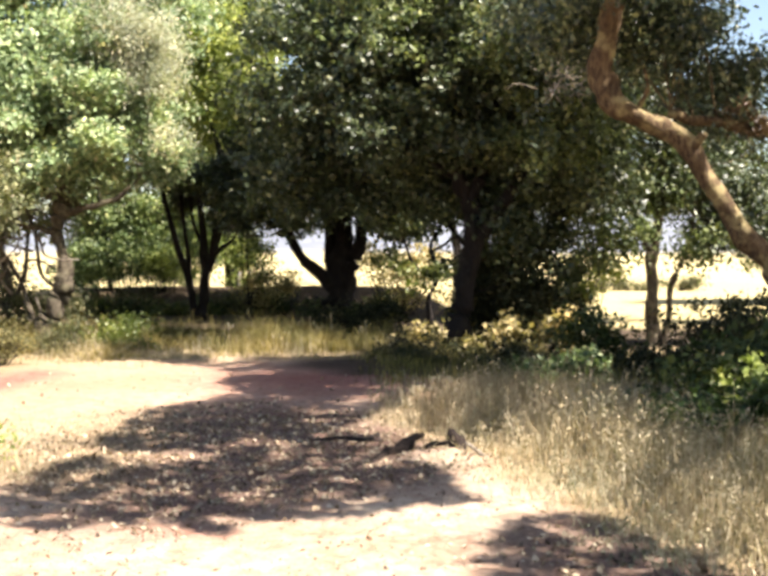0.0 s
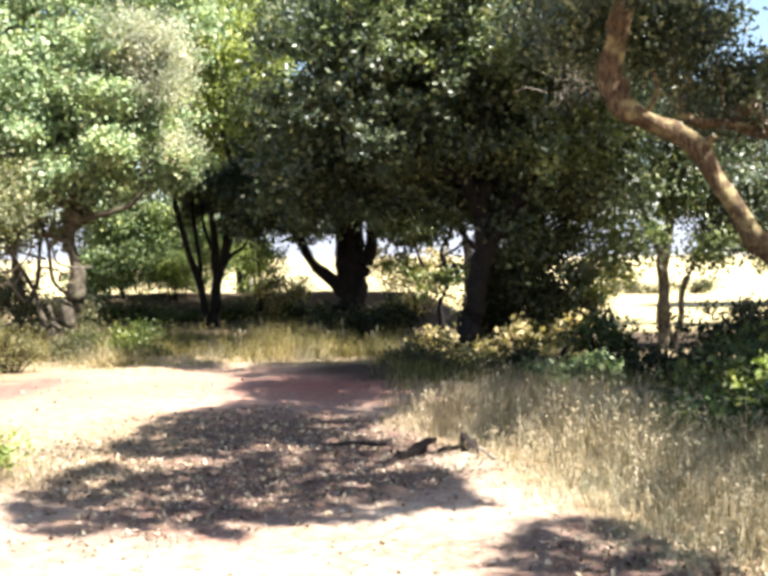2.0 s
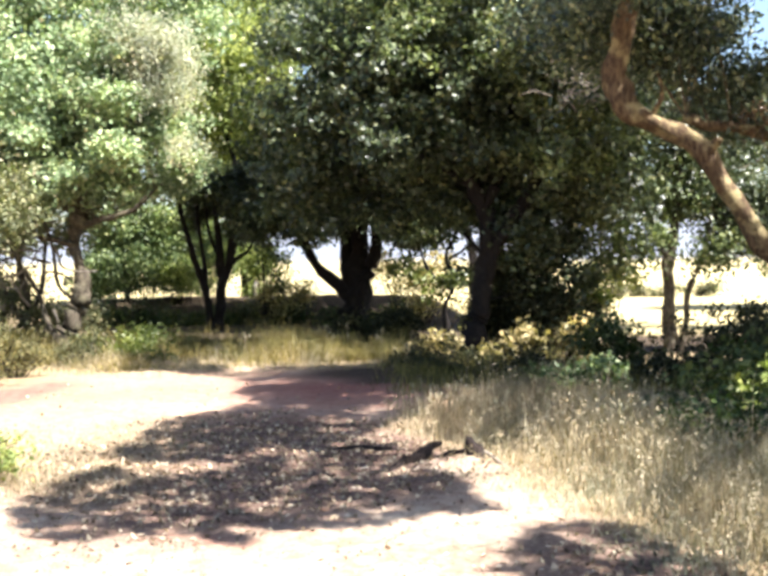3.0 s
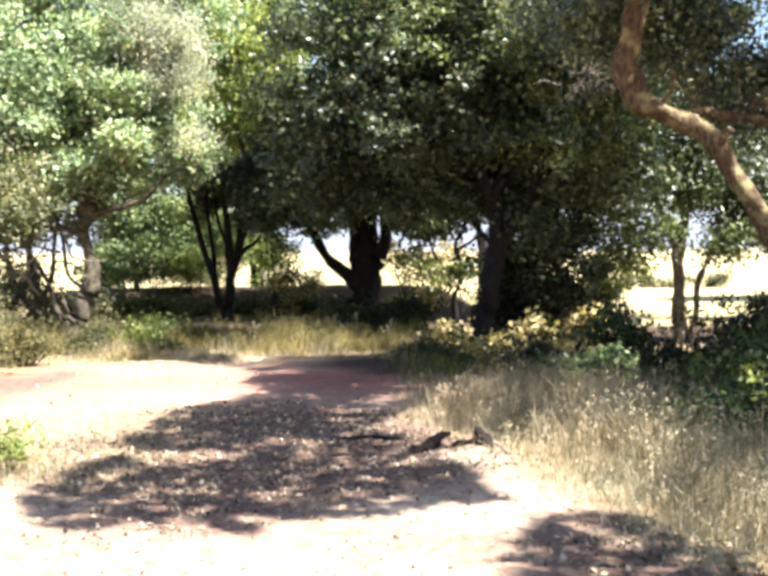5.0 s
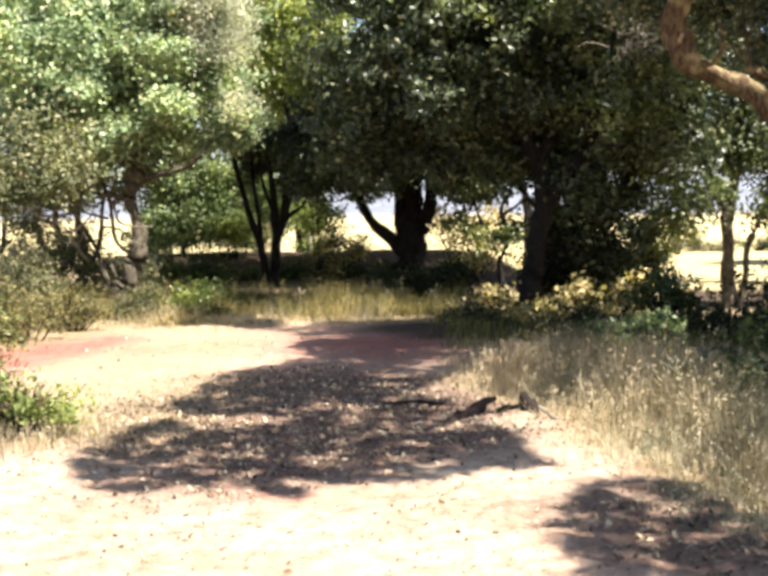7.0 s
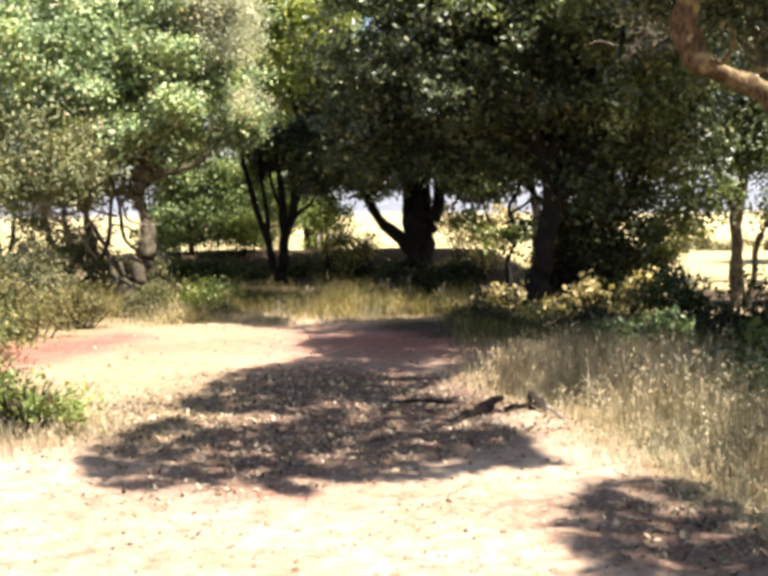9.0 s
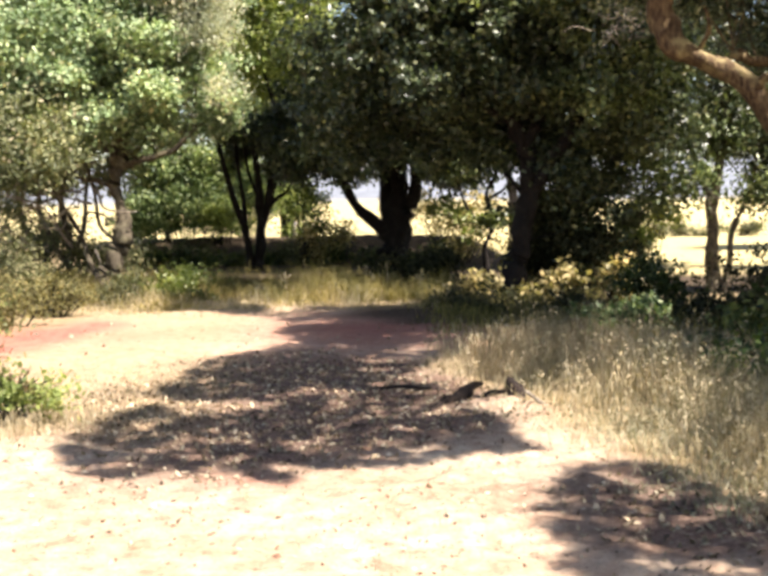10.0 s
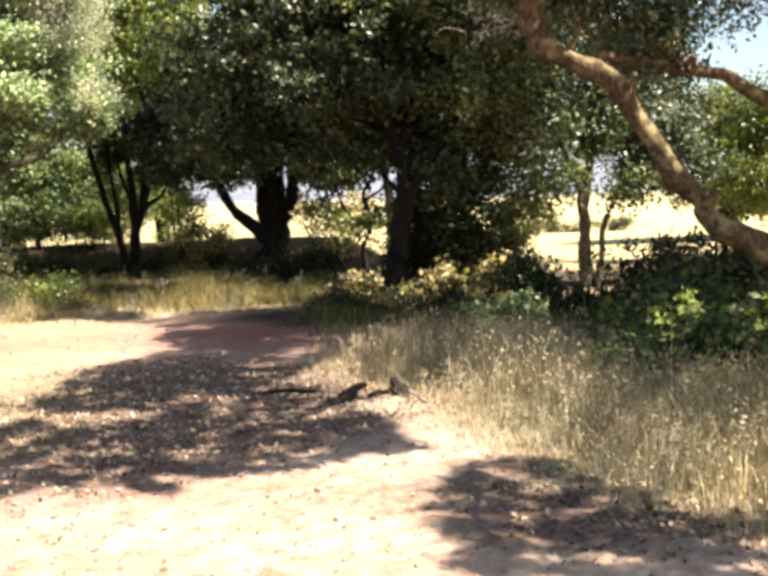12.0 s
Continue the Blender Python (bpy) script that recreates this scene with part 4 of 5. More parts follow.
# two oaks, mostly hidden, added so that their crowns shade the ground
tree("oak_tree", (2.4, 36.5, 0), "hidden oak added at the far side of the grove to cast shade",
     [(2.4, 36.5, -0.1, 0.22), (2.4, 36.5, 0.9, 0.17), (2.35, 36.5, 1.7, 0.14), (2.2, 36.5, 2.6, 0.13), (1.6, 36.5, 4.0, 0.12), (1.4, 36.5, 6.5, 0.08)],
     [[(1.6, 36.5, 3.0, 0.1), (0.4, 38.0, 4.4, 0.08), (-0.8, 40, 6.0, 0.05)], [(1.6, 36.5, 3.2, 0.1), (2.6, 37.5, 4.6, 0.07), (3.4, 40, 6.0, 0.05)]],
     [([(0.6, 36.5, 6.0, 3.0, 2.6, 2.2, 420), (2.2, 41, 6.2, 3.0, 3.2, 2.0, 380), (0.5, 46, 6.4, 3.4, 3.2, 2.0, 380), (1.4, 31.8, 6.2, 3.2, 2.2, 1.5, 340)], 30, 0.32, 0.13, OAK_LEAF, "crown", "")], OAK_BARK, 120, 60)

tree("oak_tree", (-4.95, 37, 0), "hidden oak added behind the many-stemmed tree to cast shade",
     [(-4.95, 37, -0.1, 0.2), (-4.9, 37, 1.6, 0.16), (-5.0, 37, 3.2, 0.12), (-4.6, 37, 6.5, 0.07)],
     [[(-5.0, 37, 3.0, 0.1), (-3.8, 38, 4.6, 0.07), (-2.6, 39, 6.0, 0.05)]],
     [([(-4.6, 37.5, 5.8, 2.6, 2.4, 1.7, 340), (-4.4, 43, 6.2, 3.0, 3.0, 1.8, 340)], 30, 0.32, 0.13, OAK_LEAF, "crown", "")], OAK_BARK, 130, 50)

tree("small_tree", (-10.2, 42, 0), "round dark green tree by the field edge",
     [(-10.2, 42, -0.05, 0.14), (-10.2, 42, 0.8, 0.1), (-10.1, 42, 2.0, 0.06)], [],
     [([(-9.9, 42, 2.1, 1.3, 1.1, 1.5, 220), (-8.6, 42.6, 1.6, 1.0, 0.9, 1.5, 150), (-11.0, 42.4, 1.3, 0.9, 0.9, 1.2, 110)], 30, 0.24, 0.11, SHRUB_LEAF, "crown", ""), ([(-8.0, 42, 1.9, 0.7, 0.6, 1.4, 60), (-9.6, 41.8, 3.2, 1.4, 0.8, 0.5, 60)], 26, 0.24, 0.11, BRIGHT_LEAF, "yellow_green_leaves", "yellow-green leaves at the right and the top")], OAK_BARK, 101, 30)

for k, (x, y, hh) in enumerate(((-8.2, 24.5, 3.2), (-9.6, 27.0, 3.8), (-11.0, 26.0, 4.0))):
    tree("small_tree", (x, y, 0), "thin many-stemmed olive-brown tree in the thicket",
         [(x, y, -0.05, 0.09), (x + 0.05, y, 0.8, 0.07), (x - 0.1, y, 1.7, 0.06), (x + 0.1, y, hh, 0.03)],
         [[(x + 0.02, y, 0.3, 0.06), (x + 0.35, y, 1.0, 0.05), (x + 0.45, y, 1.8, 0.045), (x + 0.7, y, hh, 0.02)], [(x, y, 0.3, 0.06), (x - 0.4, y, 0.9, 0.05), (x - 0.6, y, 1.7, 0.04), (x - 0.7, y, hh - 0.2, 0.02)]],
         [([(x - 0.25, y, 2.45, 1.1, 0.8, 0.5, 110), (x, y, hh, 1.3, 1.0, 0.9, 150), (x - 0.4, y, hh + 1.6, 1.6, 1.2, 1.0, 150)], 30, 0.2, 0.09, THICKET_LEAF, "crown", "")], PALE_BARK, 110 + k, 40, group="thicket trees")


tree("sapling", (1.0, 23.6, 0), "crooked dark sapling between two oaks",
     [(1.0, 23.6, -0.05, 0.07), (0.95, 23.6, 0.6, 0.055), (1.12, 23.6, 1.15, 0.05), (0.98, 23.6, 1.7, 0.045), (1.2, 23.6, 2.3, 0.04), (0.9, 23.6, 3.2, 0.03)],
     [[(1.05, 23.6, 1.0, 0.035), (0.6, 23.5, 1.4, 0.03), (0.35, 23.4, 2.0, 0.02), (0.1, 23.4, 2.6, 0.015)], [(1.0, 23.6, 1.6, 0.03), (1.4, 23.5, 1.9, 0.025), (1.6, 23.5, 2.5, 0.015)]],
     [([(0.4, 23.4, 2.5, 0.7, 0.5, 0.45, 60), (1.3, 23.6, 2.6, 0.6, 0.5, 0.4, 44), (1.25, 23.6, 1.1, 0.2, 0.2, 0.5, 18)], 18, 0.14, 0.095, OAK_LEAF, "crown", ""),
      # brighter leaf colour in place of sun on the lower twigs
      ([(0.2, 23.5, 1.45, 0.5, 0.3, 0.3, 16), (0.8, 23.5, 1.1, 0.4, 0.3, 0.3, 12), (0.15, 23.4, 2.35, 0.35, 0.3, 0.15, 12)], 12, 0.12, 0.1, BRIGHT_LEAF, "lower_foliage", "leaves in a brighter green that stands for sunlight")], OAK_BARK, 140, 40, "sapling")


# ---- shrubs
def shrub(name, lobes, label, material, seed, size=0.06, per=20, spread=0.1):
    rng = np.random.default_rng(seed)
    x, y, z = lobes[0][:3]
    base = (x, y, 0)
    root = tagged(empty_at(name, base), label, "shrub")
    v, f, ends = foliage(lobes, per, spread, size, rng, floor=0.06)
    tagged(under(mesh_object("leaves", v, [f], material), root, base), kind="stuff")
    ends = ends[rng.permutation(len(ends))[:24]]
    lines = [[(x + (e[0] - x) * 0.3, y + (e[1] - y) * 0.3, -0.03, 0.012), (*(np.array([x, y, 0.1]) * 0.35 + e * 0.65), 0.008), (*e, 0.004)] for e in ends]
    v, f = tubes(lines, 5, 4, 0.08, seed)
    tagged(under(mesh_object("stemwork", v, f, OAK_BARK, True), root, base), kind="stuff")
    return root


# bushes in the darkest leaf have part of their shade in the colour
shrub("shrub", [(2.95, 15.6, 0.38, 0.36, 0.35, 0.32, 76), (3.4, 15.5, 0.2, 0.25, 0.25, 0.14, 16)], "dark low shrub in the shade beside the oak", SHRUB_LEAF, 201, 0.09, 12, 0.1)
shrub("shrub", [(0.62, 17.9, 0.42, 0.15, 0.2, 0.26, 18), (0.75, 17.8, 0.22, 0.16, 0.2, 0.14, 8)], "yellow-leaved shrub catching the sun beside the dark oak", YELLOW_LEAF, 276, 0.09, 11, 0.1)
shrub("shrub", [(5.0, 16.2, 0.36, 0.95, 0.6, 0.34, 120), (5.1, 16.6, 0.75, 0.3, 0.3, 0.16, 8)], "dark shrub with bare reddish twig tops", SHADED_LEAF, 202, 0.075)
shrub("shrub", [(3.0, 10.4, 0.24, 0.5, 0.4, 0.22, 46), (2.7, 10.9, 0.16, 0.35, 0.3, 0.15, 20)], "green large-leaved shrub behind the dry grass", SHRUB_LEAF, 203, 0.1, 9, 0.09)
shrub("shrub", [(3.8, 10.9, 0.4, 0.6, 0.45, 0.38, 80), (4.5, 10.8, 0.4, 0.5, 0.4, 0.38, 60)], "dark green large-leaved shrub beside the leaning trunk", SHRUB_LEAF, 219, 0.1, 10, 0.1)
# leaves that look sunlit by their brighter colour
shrub("shrub", [(3.2, 10.15, 0.38, 0.14, 0.12, 0.1, 9), (3.35, 10.0, 0.55, 0.05, 0.05, 0.12, 4), (4.1, 10.4, 0.42, 0.2, 0.15, 0.14, 9), (3.1, 9.6, 0.24, 0.14, 0.12, 0.12, 9)], "large leaves over the dark undergrowth, brightened in colour to stand for sun", SUNLIT_LEAF, 278, 0.1, 6, 0.05)
shrub("shrub", [(2.8, 9.1, 0.3, 0.4, 0.3, 0.28, 56), (3.3, 8.7, 0.26, 0.35, 0.3, 0.24, 36)], "green large-leaved shrub among the dry grass", LUSH_LEAF, 258, 0.1, 10, 0.09)
shrub("shrub", [(1.85, 20.3, 1.4, 0.45, 0.35, 0.75, 84), (1.85, 20.3, 0.6, 0.5, 0.4, 0.5, 50), (1.9, 19.8, 0.95, 0.45, 0.35, 0.45, 110), (2.6, 19.8, 0.8, 0.5, 0.35, 0.32, 90), (3.1, 19.8, 0.6, 0.35, 0.3, 0.2, 40)], "tall dark bush close behind the dark oak", SHADED_LEAF, 270, 0.085, 18, 0.13)
shrub("shrub", [(0.0, 22.0, 0.3, 0.9, 0.4, 0.24, 80), (-0.9, 22.3, 0.2, 0.5, 0.3, 0.16, 30)], "dark low bush in the shade between two oaks", SHADED_LEAF, 271, 0.08, 18, 0.12)
shrub("shrub", [(0.95, 16.7, 0.08, 0.8, 0.6, 0.07, 46), (0.0, 17.0, 0.07, 0.6, 0.5, 0.05, 24)], "dark creeping undergrowth in the oak's deep shade", SHADED_LEAF, 272, 0.06, 18, 0.09)
shrub("shrub", [(1.9, 15.4, 0.13, 0.6, 0.5, 0.12, 50)], "dark low shrub beneath the oak", SHADED_LEAF, 211, 0.07)
shrub("shrub", [(3.5, 14.6, 0.12, 0.8, 0.5, 0.1, 70)], "dark leafy shrub in deep shade", SHADED_LEAF, 212, 0.07)
shrub("shrub", [(5.6, 14.2, 0.46, 0.9, 0.6, 0.46, 100)], "dark leafy shrub in deep shade", SHADED_LEAF, 213, 0.08)
shrub("shrub", [(4.7, 13.0, 0.45, 0.7, 0.5, 0.42, 100)], "dark leafy shrub at the leaning oak's foot", SHADED_LEAF, 214, 0.08)
shrub("shrub", [(2.05, 12.5, 0.28, 0.32, 0.3, 0.22, 50)], "pale green low plant at the grass edge", BANK_LEAF, 204, 0.07, 20, 0.08)
shrub("shrub", [(-3.25, 8.0, 0.2, 0.26, 0.25, 0.13, 44), (-2.9, 8.0, 0.15, 0.16, 0.14, 0.08, 12), (-3.6, 8.1, 0.22, 0.3, 0.25, 0.14, 40)], "small green bush on the bare ground", SUNLIT_LEAF, 205, 0.055, 7, 0.06)
shrub("shrub", [(-3.2, 8.1, 0.34, 0.22, 0.16, 0.05, 10), (-3.6, 8.2, 0.36, 0.2, 0.16, 0.06, 10)], "reddish-brown withered flower heads over the small bush", RUSTY_LEAF, 277, 0.03, 7, 0.025)
shrub("shrub", [(-5.9, 12.9, 0.4, 0.75, 0.6, 0.36, 130), (-6.8, 13.4, 0.5, 0.7, 0.6, 0.44, 90)], "grey-green bush at the edge of the red earth", BUSH_LEAF, 273, 0.055, 10, 0.1)
shrub("shrub", [(-5.7, 14.6, 0.28, 0.5, 0.5, 0.26, 70), (-6.5, 15.0, 0.4, 0.7, 0.5, 0.36, 80)], "brownish olive weeds along the red earth", OLIVE_LEAF, 274, 0.05, 16, 0.1)
shrub("shrub", [(-5.6, 16.0, 0.22, 0.5, 0.4, 0.2, 60)], "brownish olive weeds along the red earth", OLIVE_LEAF, 275, 0.05, 16, 0.09)
shrub("shrub", [(-7.3, 18.2, 0.42, 0.9, 0.6, 0.42, 120)], "dull grey-green bush under the sunlit oak", DULL_LEAF, 206, 0.06)
shrub("shrub", [(-6.5, 17.2, 0.22, 0.8, 0.4, 0.22, 70)], "dull brownish weeds at the edge of the red earth", DULL_LEAF, 220, 0.05)
shrub("shrub", [(-7.6, 16.0, 0.3, 0.7, 0.5, 0.3, 80)], "dull grey-green bush beside the bare earth", DULL_LEAF, 221, 0.055)
shrub("shrub", [(-5.0, 17.6, 0.2, 0.5, 0.4, 0.2, 40)], "dull low weeds among dry stalks", DULL_LEAF, 222, 0.05)
shrub("shrub", [(-4.7, 19.2, 0.24, 0.7, 0.5, 0.22, 60), (-4.1, 18.4, 0.2, 0.4, 0.3, 0.18, 22)], "low fresh green plants at the oak's foot", BRIGHT_LEAF, 207, 0.07, 12, 0.1)
shrub("shrub", [(2.9, 23.2, 0.45, 1.1, 0.5, 0.4, 120)], "yellow shrub with part of its backlight put into the leaf colour", YELLOW_LEAF, 209, 0.075)
shrub("shrub", [(1.8, 17.0, 0.34, 0.24, 0.28, 0.13, 15), (1.5, 16.9, 0.22, 0.16, 0.2, 0.09, 7)], "yellow-leaved shrub catching the sun under the dark oak", YELLOW_LEAF, 256, 0.11, 10, 0.1)
shrub("shrub", [(2.5, 17.0, 0.46, 0.42, 0.3, 0.15, 26)], "yellow-leaved shrub catching the sun under the dark oak", YELLOW_LEAF, 257, 0.11, 10, 0.1)
shrub("shrub", [(1.95, 21.1, 0.42, 0.6, 0.4, 0.38, 70)], "yellow shrub behind the dark oak, sun partly put into its leaf colour", YELLOW_LEAF, 251, 0.075)
shrub("shrub", [(3.1, 21.6, 0.45, 0.7, 0.4, 0.4, 90)], "yellow shrub behind the dark oak, sun partly put into its leaf colour", YELLOW_LEAF, 252, 0.075)
shrub("shrub", [(4.0, 22.0, 1.15, 0.5, 0.4, 0.42, 40), (3.7, 22.0, 0.6, 0.5, 0.4, 0.4, 30)], "sparse yellow-green bush against the bright field", SUNLIT_LEAF, 255, 0.1, 12, 0.13)
for k, x in enumerate((8.9, 10.4, 12.1)):
    shrub("shrub", [(x, 46.5, 0.26, 1.0, 0.4, 0.26, 44)], "low dull brown brush in the straw field", DULL_LEAF, 260 + k, 0.09, 14, 0.14)
shrub("shrub", [(0.3, 28.5, 1.1, 1.0, 0.6, 0.8, 80), (-2.9, 28.5, 0.7, 0.6, 0.4, 0.5, 36)], "sparse sunlit bush at the field edge", YELLOW_LEAF, 210, 0.1, 16, 0.16)

shrub("shrub", [(-9.2, 25.2, 0.9, 1.3, 0.7, 0.9, 120), (-7.6, 24.6, 0.5, 0.8, 0.5, 0.5, 50)], "tangled grey-green thicket shrub under small trees", DULL_LEAF, 215, 0.085, 16, 0.16)
shrub("shrub", [(-3.4, 28.4, 1.5, 0.6, 0.5, 0.8, 44)], "fresh green bush behind the dark stems", BRIGHT_LEAF, 216, 0.09, 18, 0.15)
shrub("shrub", [(-5.6, 33.2, 2.2, 1.3, 0.7, 1.2, 210)], "green bush behind the many-stemmed tree", BANK_LEAF, 223, 0.1, 24, 0.2)
shrub("shrub", [(-6.8, 30.0, 1.9, 1.1, 0.6, 1.0, 200), (-7.8, 29.9, 1.4, 0.6, 0.5, 0.7, 80), (-6.3, 30.2, 3.0, 0.9, 0.4, 0.5, 110), (-7.6, 30.1, 2.6, 0.7, 0.4, 0.6, 90)], "leafy blue-green bush on top of the bank", BANK_LEAF, 253, 0.1, 22, 0.2)
shrub("shrub", [(-4.05, 30.6, 1.4, 0.42, 0.4, 0.9, 70)], "light green bush beside the many-stemmed tree", SUNLIT_LEAF, 259, 0.085, 20, 0.16)
shrub("shrub", [(-5.75, 29.9, 1.8, 0.45, 0.45, 0.85, 64), (-5.5, 30.0, 2.7, 0.5, 0.4, 0.6, 60)], "yellow-green bush on top of the bank", SUNLIT_LEAF, 254, 0.09, 20, 0.18)
# some brush stands here; more is added to darken the strip in shade
shrub("shrub", [(-7.8, 28.8, 0.17, 0.9, 0.4, 0.16, 60)], "dark low brush at the foot of the bank", SHRUB_LEAF, 224, 0.08, 16, 0.12)
shrub("shrub", [(-6.2, 29.0, 0.22, 0.7, 0.4, 0.22, 56)], "dull low brush at the foot of the bank", DULL_LEAF, 225, 0.08, 14, 0.12)
shrub("shrub", [(-2.5, 28.9, 0.18, 0.7, 0.4, 0.17, 50)], "dark low brush at the foot of the bank", SHRUB_LEAF, 226, 0.08, 14, 0.12)
for k, (x, y, m) in enumerate(((-4.9, 28.4, SHRUB_LEAF), (-3.9, 28.9, DULL_LEAF), (-1.4, 28.2, SHRUB_LEAF), (-6.9, 28.2, SHRUB_LEAF), (-9.0, 29.2, DULL_LEAF))):
    shrub("shrub", [(x, y, 0.14, 0.75, 0.45, 0.14, 44), (x + 0.6, y + 0.3, 0.1, 0.4, 0.3, 0.1, 18)], "low brush added to darken the shaded strip before the bank", m, 240 + k, 0.08, 14, 0.12)
shrub("shrub", [(-0.2, 28.9, 0.3, 0.8, 0.4, 0.3, 60)], "dark low brush at the foot of the bank", SHRUB_LEAF, 227, 0.08, 14, 0.12)

shrub("shrub", [(-4.3, 9.9, 0.36, 0.25, 0.2, 0.28, 30)], "withered reddish-brown weed behind the small bush", RUSTY_LEAF, 218, 0.035, 12, 0.05)

# ---- grass
rng = np.random.default_rng(300)


def scatter(n, x0, x1, y0, y1, keep):
    x, y = rng.uniform(x0, x1, n), rng.uniform(y0, y1, n)
    k = keep(x, y) > rng.uniform(size=n)
    x, y = x[k], y[k]
    return np.stack([x, y, height(x, y) - 0.01], -1)


def oat_height(x, y):
    return (0.3 + 0.8 * step(-0.1, 1.1, x - np.interp(y, EDGE_Y, EDGE_X))) * np.clip(1 + 0.45 * wave(x, y, 2.6, 0.8), 0.5, 1.4)


def right_side(x, y):
    return step(-0.25, 0.7, x - np.interp(y, EDGE_Y, EDGE_X) + 0.25 * wave(x, y, 4)) * (0.5 + 0.6 * wave(x, y, 5, 2)) * step(14.6, 12.5, y) * (1 - step(2.2, 2.7, x) * step(9.4, 10.0, y))


def belt_height(x, y):
    return (0.35 + 0.65 * step(16.4, 18.4, y + 0.5 * wave(x, y, 2, 1))) * np.clip(0.8 + 0.7 * wave(x, y, 1.7, 0.5) + 0.5 * wave(x, y, 5, 2), 0.25, 1.5)


tagged(grass("brown_shade_grass", scatter(60000, -0.6, 6.0, 8.6, 14.5, lambda x, y: right_side(x, y) * step(8.7, 10.2, y + 0.6 * wave(x, y, 2))), 0.36, 0.006, BROWN_SHADE_STRAW, rng, 0.15, 0.45, oat_height), "dull brown dry grass, its half shade partly put into the colour", "grass", kind="stuff")
tagged(grass("wild_oats", scatter(75000, -0.6, 6.0, 4.0, 11.0, lambda x, y: right_side(x, y) * step(10.6, 9.0, y + 0.6 * wave(x, y, 2))), 0.42, 0.006, STRAW, rng, 0.5, 0.5, oat_height), "tall dry straw-coloured wild oats gone to seed", "grass", kind="stuff")
tagged(grass("wild_oats", scatter(30000, 2.0, 7.0, -4.0, 4.2, right_side), 0.42, 0.007, STRAW, rng, 0.3, 0.5, oat_height), "tall dry straw-coloured wild oats gone to seed", "grass", kind="stuff")
tagged(grass("green_blades_mass", scatter(15000, 1.4, 6.0, 4.2, 10.5, lambda x, y: right_side(x, y) * step(1.5, 3.0, x + 0.4 * wave(x, y, 2))), 0.4, 0.007, GREEN_STRAW, rng, 0.1, 0.4, oat_height), "greener grass blades mixed into the oats", "grass", kind="stuff")
tagged(grass("oat_stalk_mass", scatter(2600, -0.3, 5.0, 5.0, 13.0, right_side), 0.62, 0.005, STRAW, rng, 1.0, 0.3, oat_height), "tall pale seed-headed stalks over the dry grass", "grass", kind="stuff")
tagged(grass("green_grass", scatter(60000, -9, 1.2, 16.2, 25, lambda x, y: step(0.7, -0.5, x + 0.4 * wave(x, y, 3)) * step(16.2, 17.6, y + 0.7 * wave(x, y, 1.1, 0.4)) * step(25, 21, y) * (0.4 + 0.9 * wave(x, y, 2.2, 1) + 0.5 * wave(x, y, 6, 3))), 0.42, 0.009, BELT_STRAW, rng, 0.25, 0.5, belt_height), "half-green grass belt under the oaks", "grass", kind="stuff")
tagged(grass("dry_grass", scatter(16000, -9, 0.2, 15.6, 18.2, lambda x, y: step(15.6, 17.0, y + 0.7 * wave(x, y, 1.1, 0.4) + 0.5 * wave(x, y, 4, 1)) * (0.35 + 0.75 * wave(x, y, 3, 1))), 0.36, 0.006, STRAW, rng, 0.35, 0.5, belt_height), "pale dry grass stalks along the earth's edge", "grass", kind="stuff")
tagged(grass("sunlit_grass", scatter(9000, -2.6, 0.2, 17.4, 19.4, lambda x, y: step(1.1, 0.5, np.hypot((x + 1.2) / 1.25, (y - 18.4) / 0.85) + 0.3 * wave(x, y, 4))), 0.5, 0.008, BELT_STRAW, rng, 0.3, 0.5, belt_height), "taller yellow-green grass in a patch of sun", "grass", kind="stuff")
tagged(grass("short_grass", scatter(22000, -6, -1.0, 7.2, 12, lambda x, y: 0.4 * step(11.5, 9.5, y + 0.5 * wave(x, y, 2)) * step(-1.4, -2.6, x + 0.13 * (y - 8)) * step(7.4, 8.6, y + 0.4 * wave(x, y, 1.1))), 0.07, 0.005, STRAW, rng, 0.05, 0.8), "short trampled dry grass on bare earth", "grass", kind="stuff")
tagged(grass("straw_tufts", scatter(9000, -4.6, -2.4, 7.1, 9.4, lambda x, y: 0.7 * step(1.0, 0.4, np.hypot((x + 3.3) / 0.8, (y - 8.0) / 0.8) + 0.3 * wave(x, y, 4))), 0.22, 0.005, STRAW, rng, 0.2, 0.5), "pale dry tufts round the small bush", "grass", kind="stuff")
tagged(grass("shade_grass", scatter(40000, -1.0, 6.5, 12, 19.5, lambda x, y: step(-0.6, 1.0, x + 0.5 * wave(x, y, 3, 1)) * step(12.6, 14.6, y + 0.5 * wave(x, y, 3)) * step(19.5, 17.5, y) * (0.6 + 0.4 * wave(x, y, 2, 1)) * (1 - step(2.7, 3.4, x) * step(16.0, 17.2, y))), 0.22, 0.008, GREEN_STRAW, rng, 0.15), "thin grass in the shade of the oaks", "grass", kind="stuff")

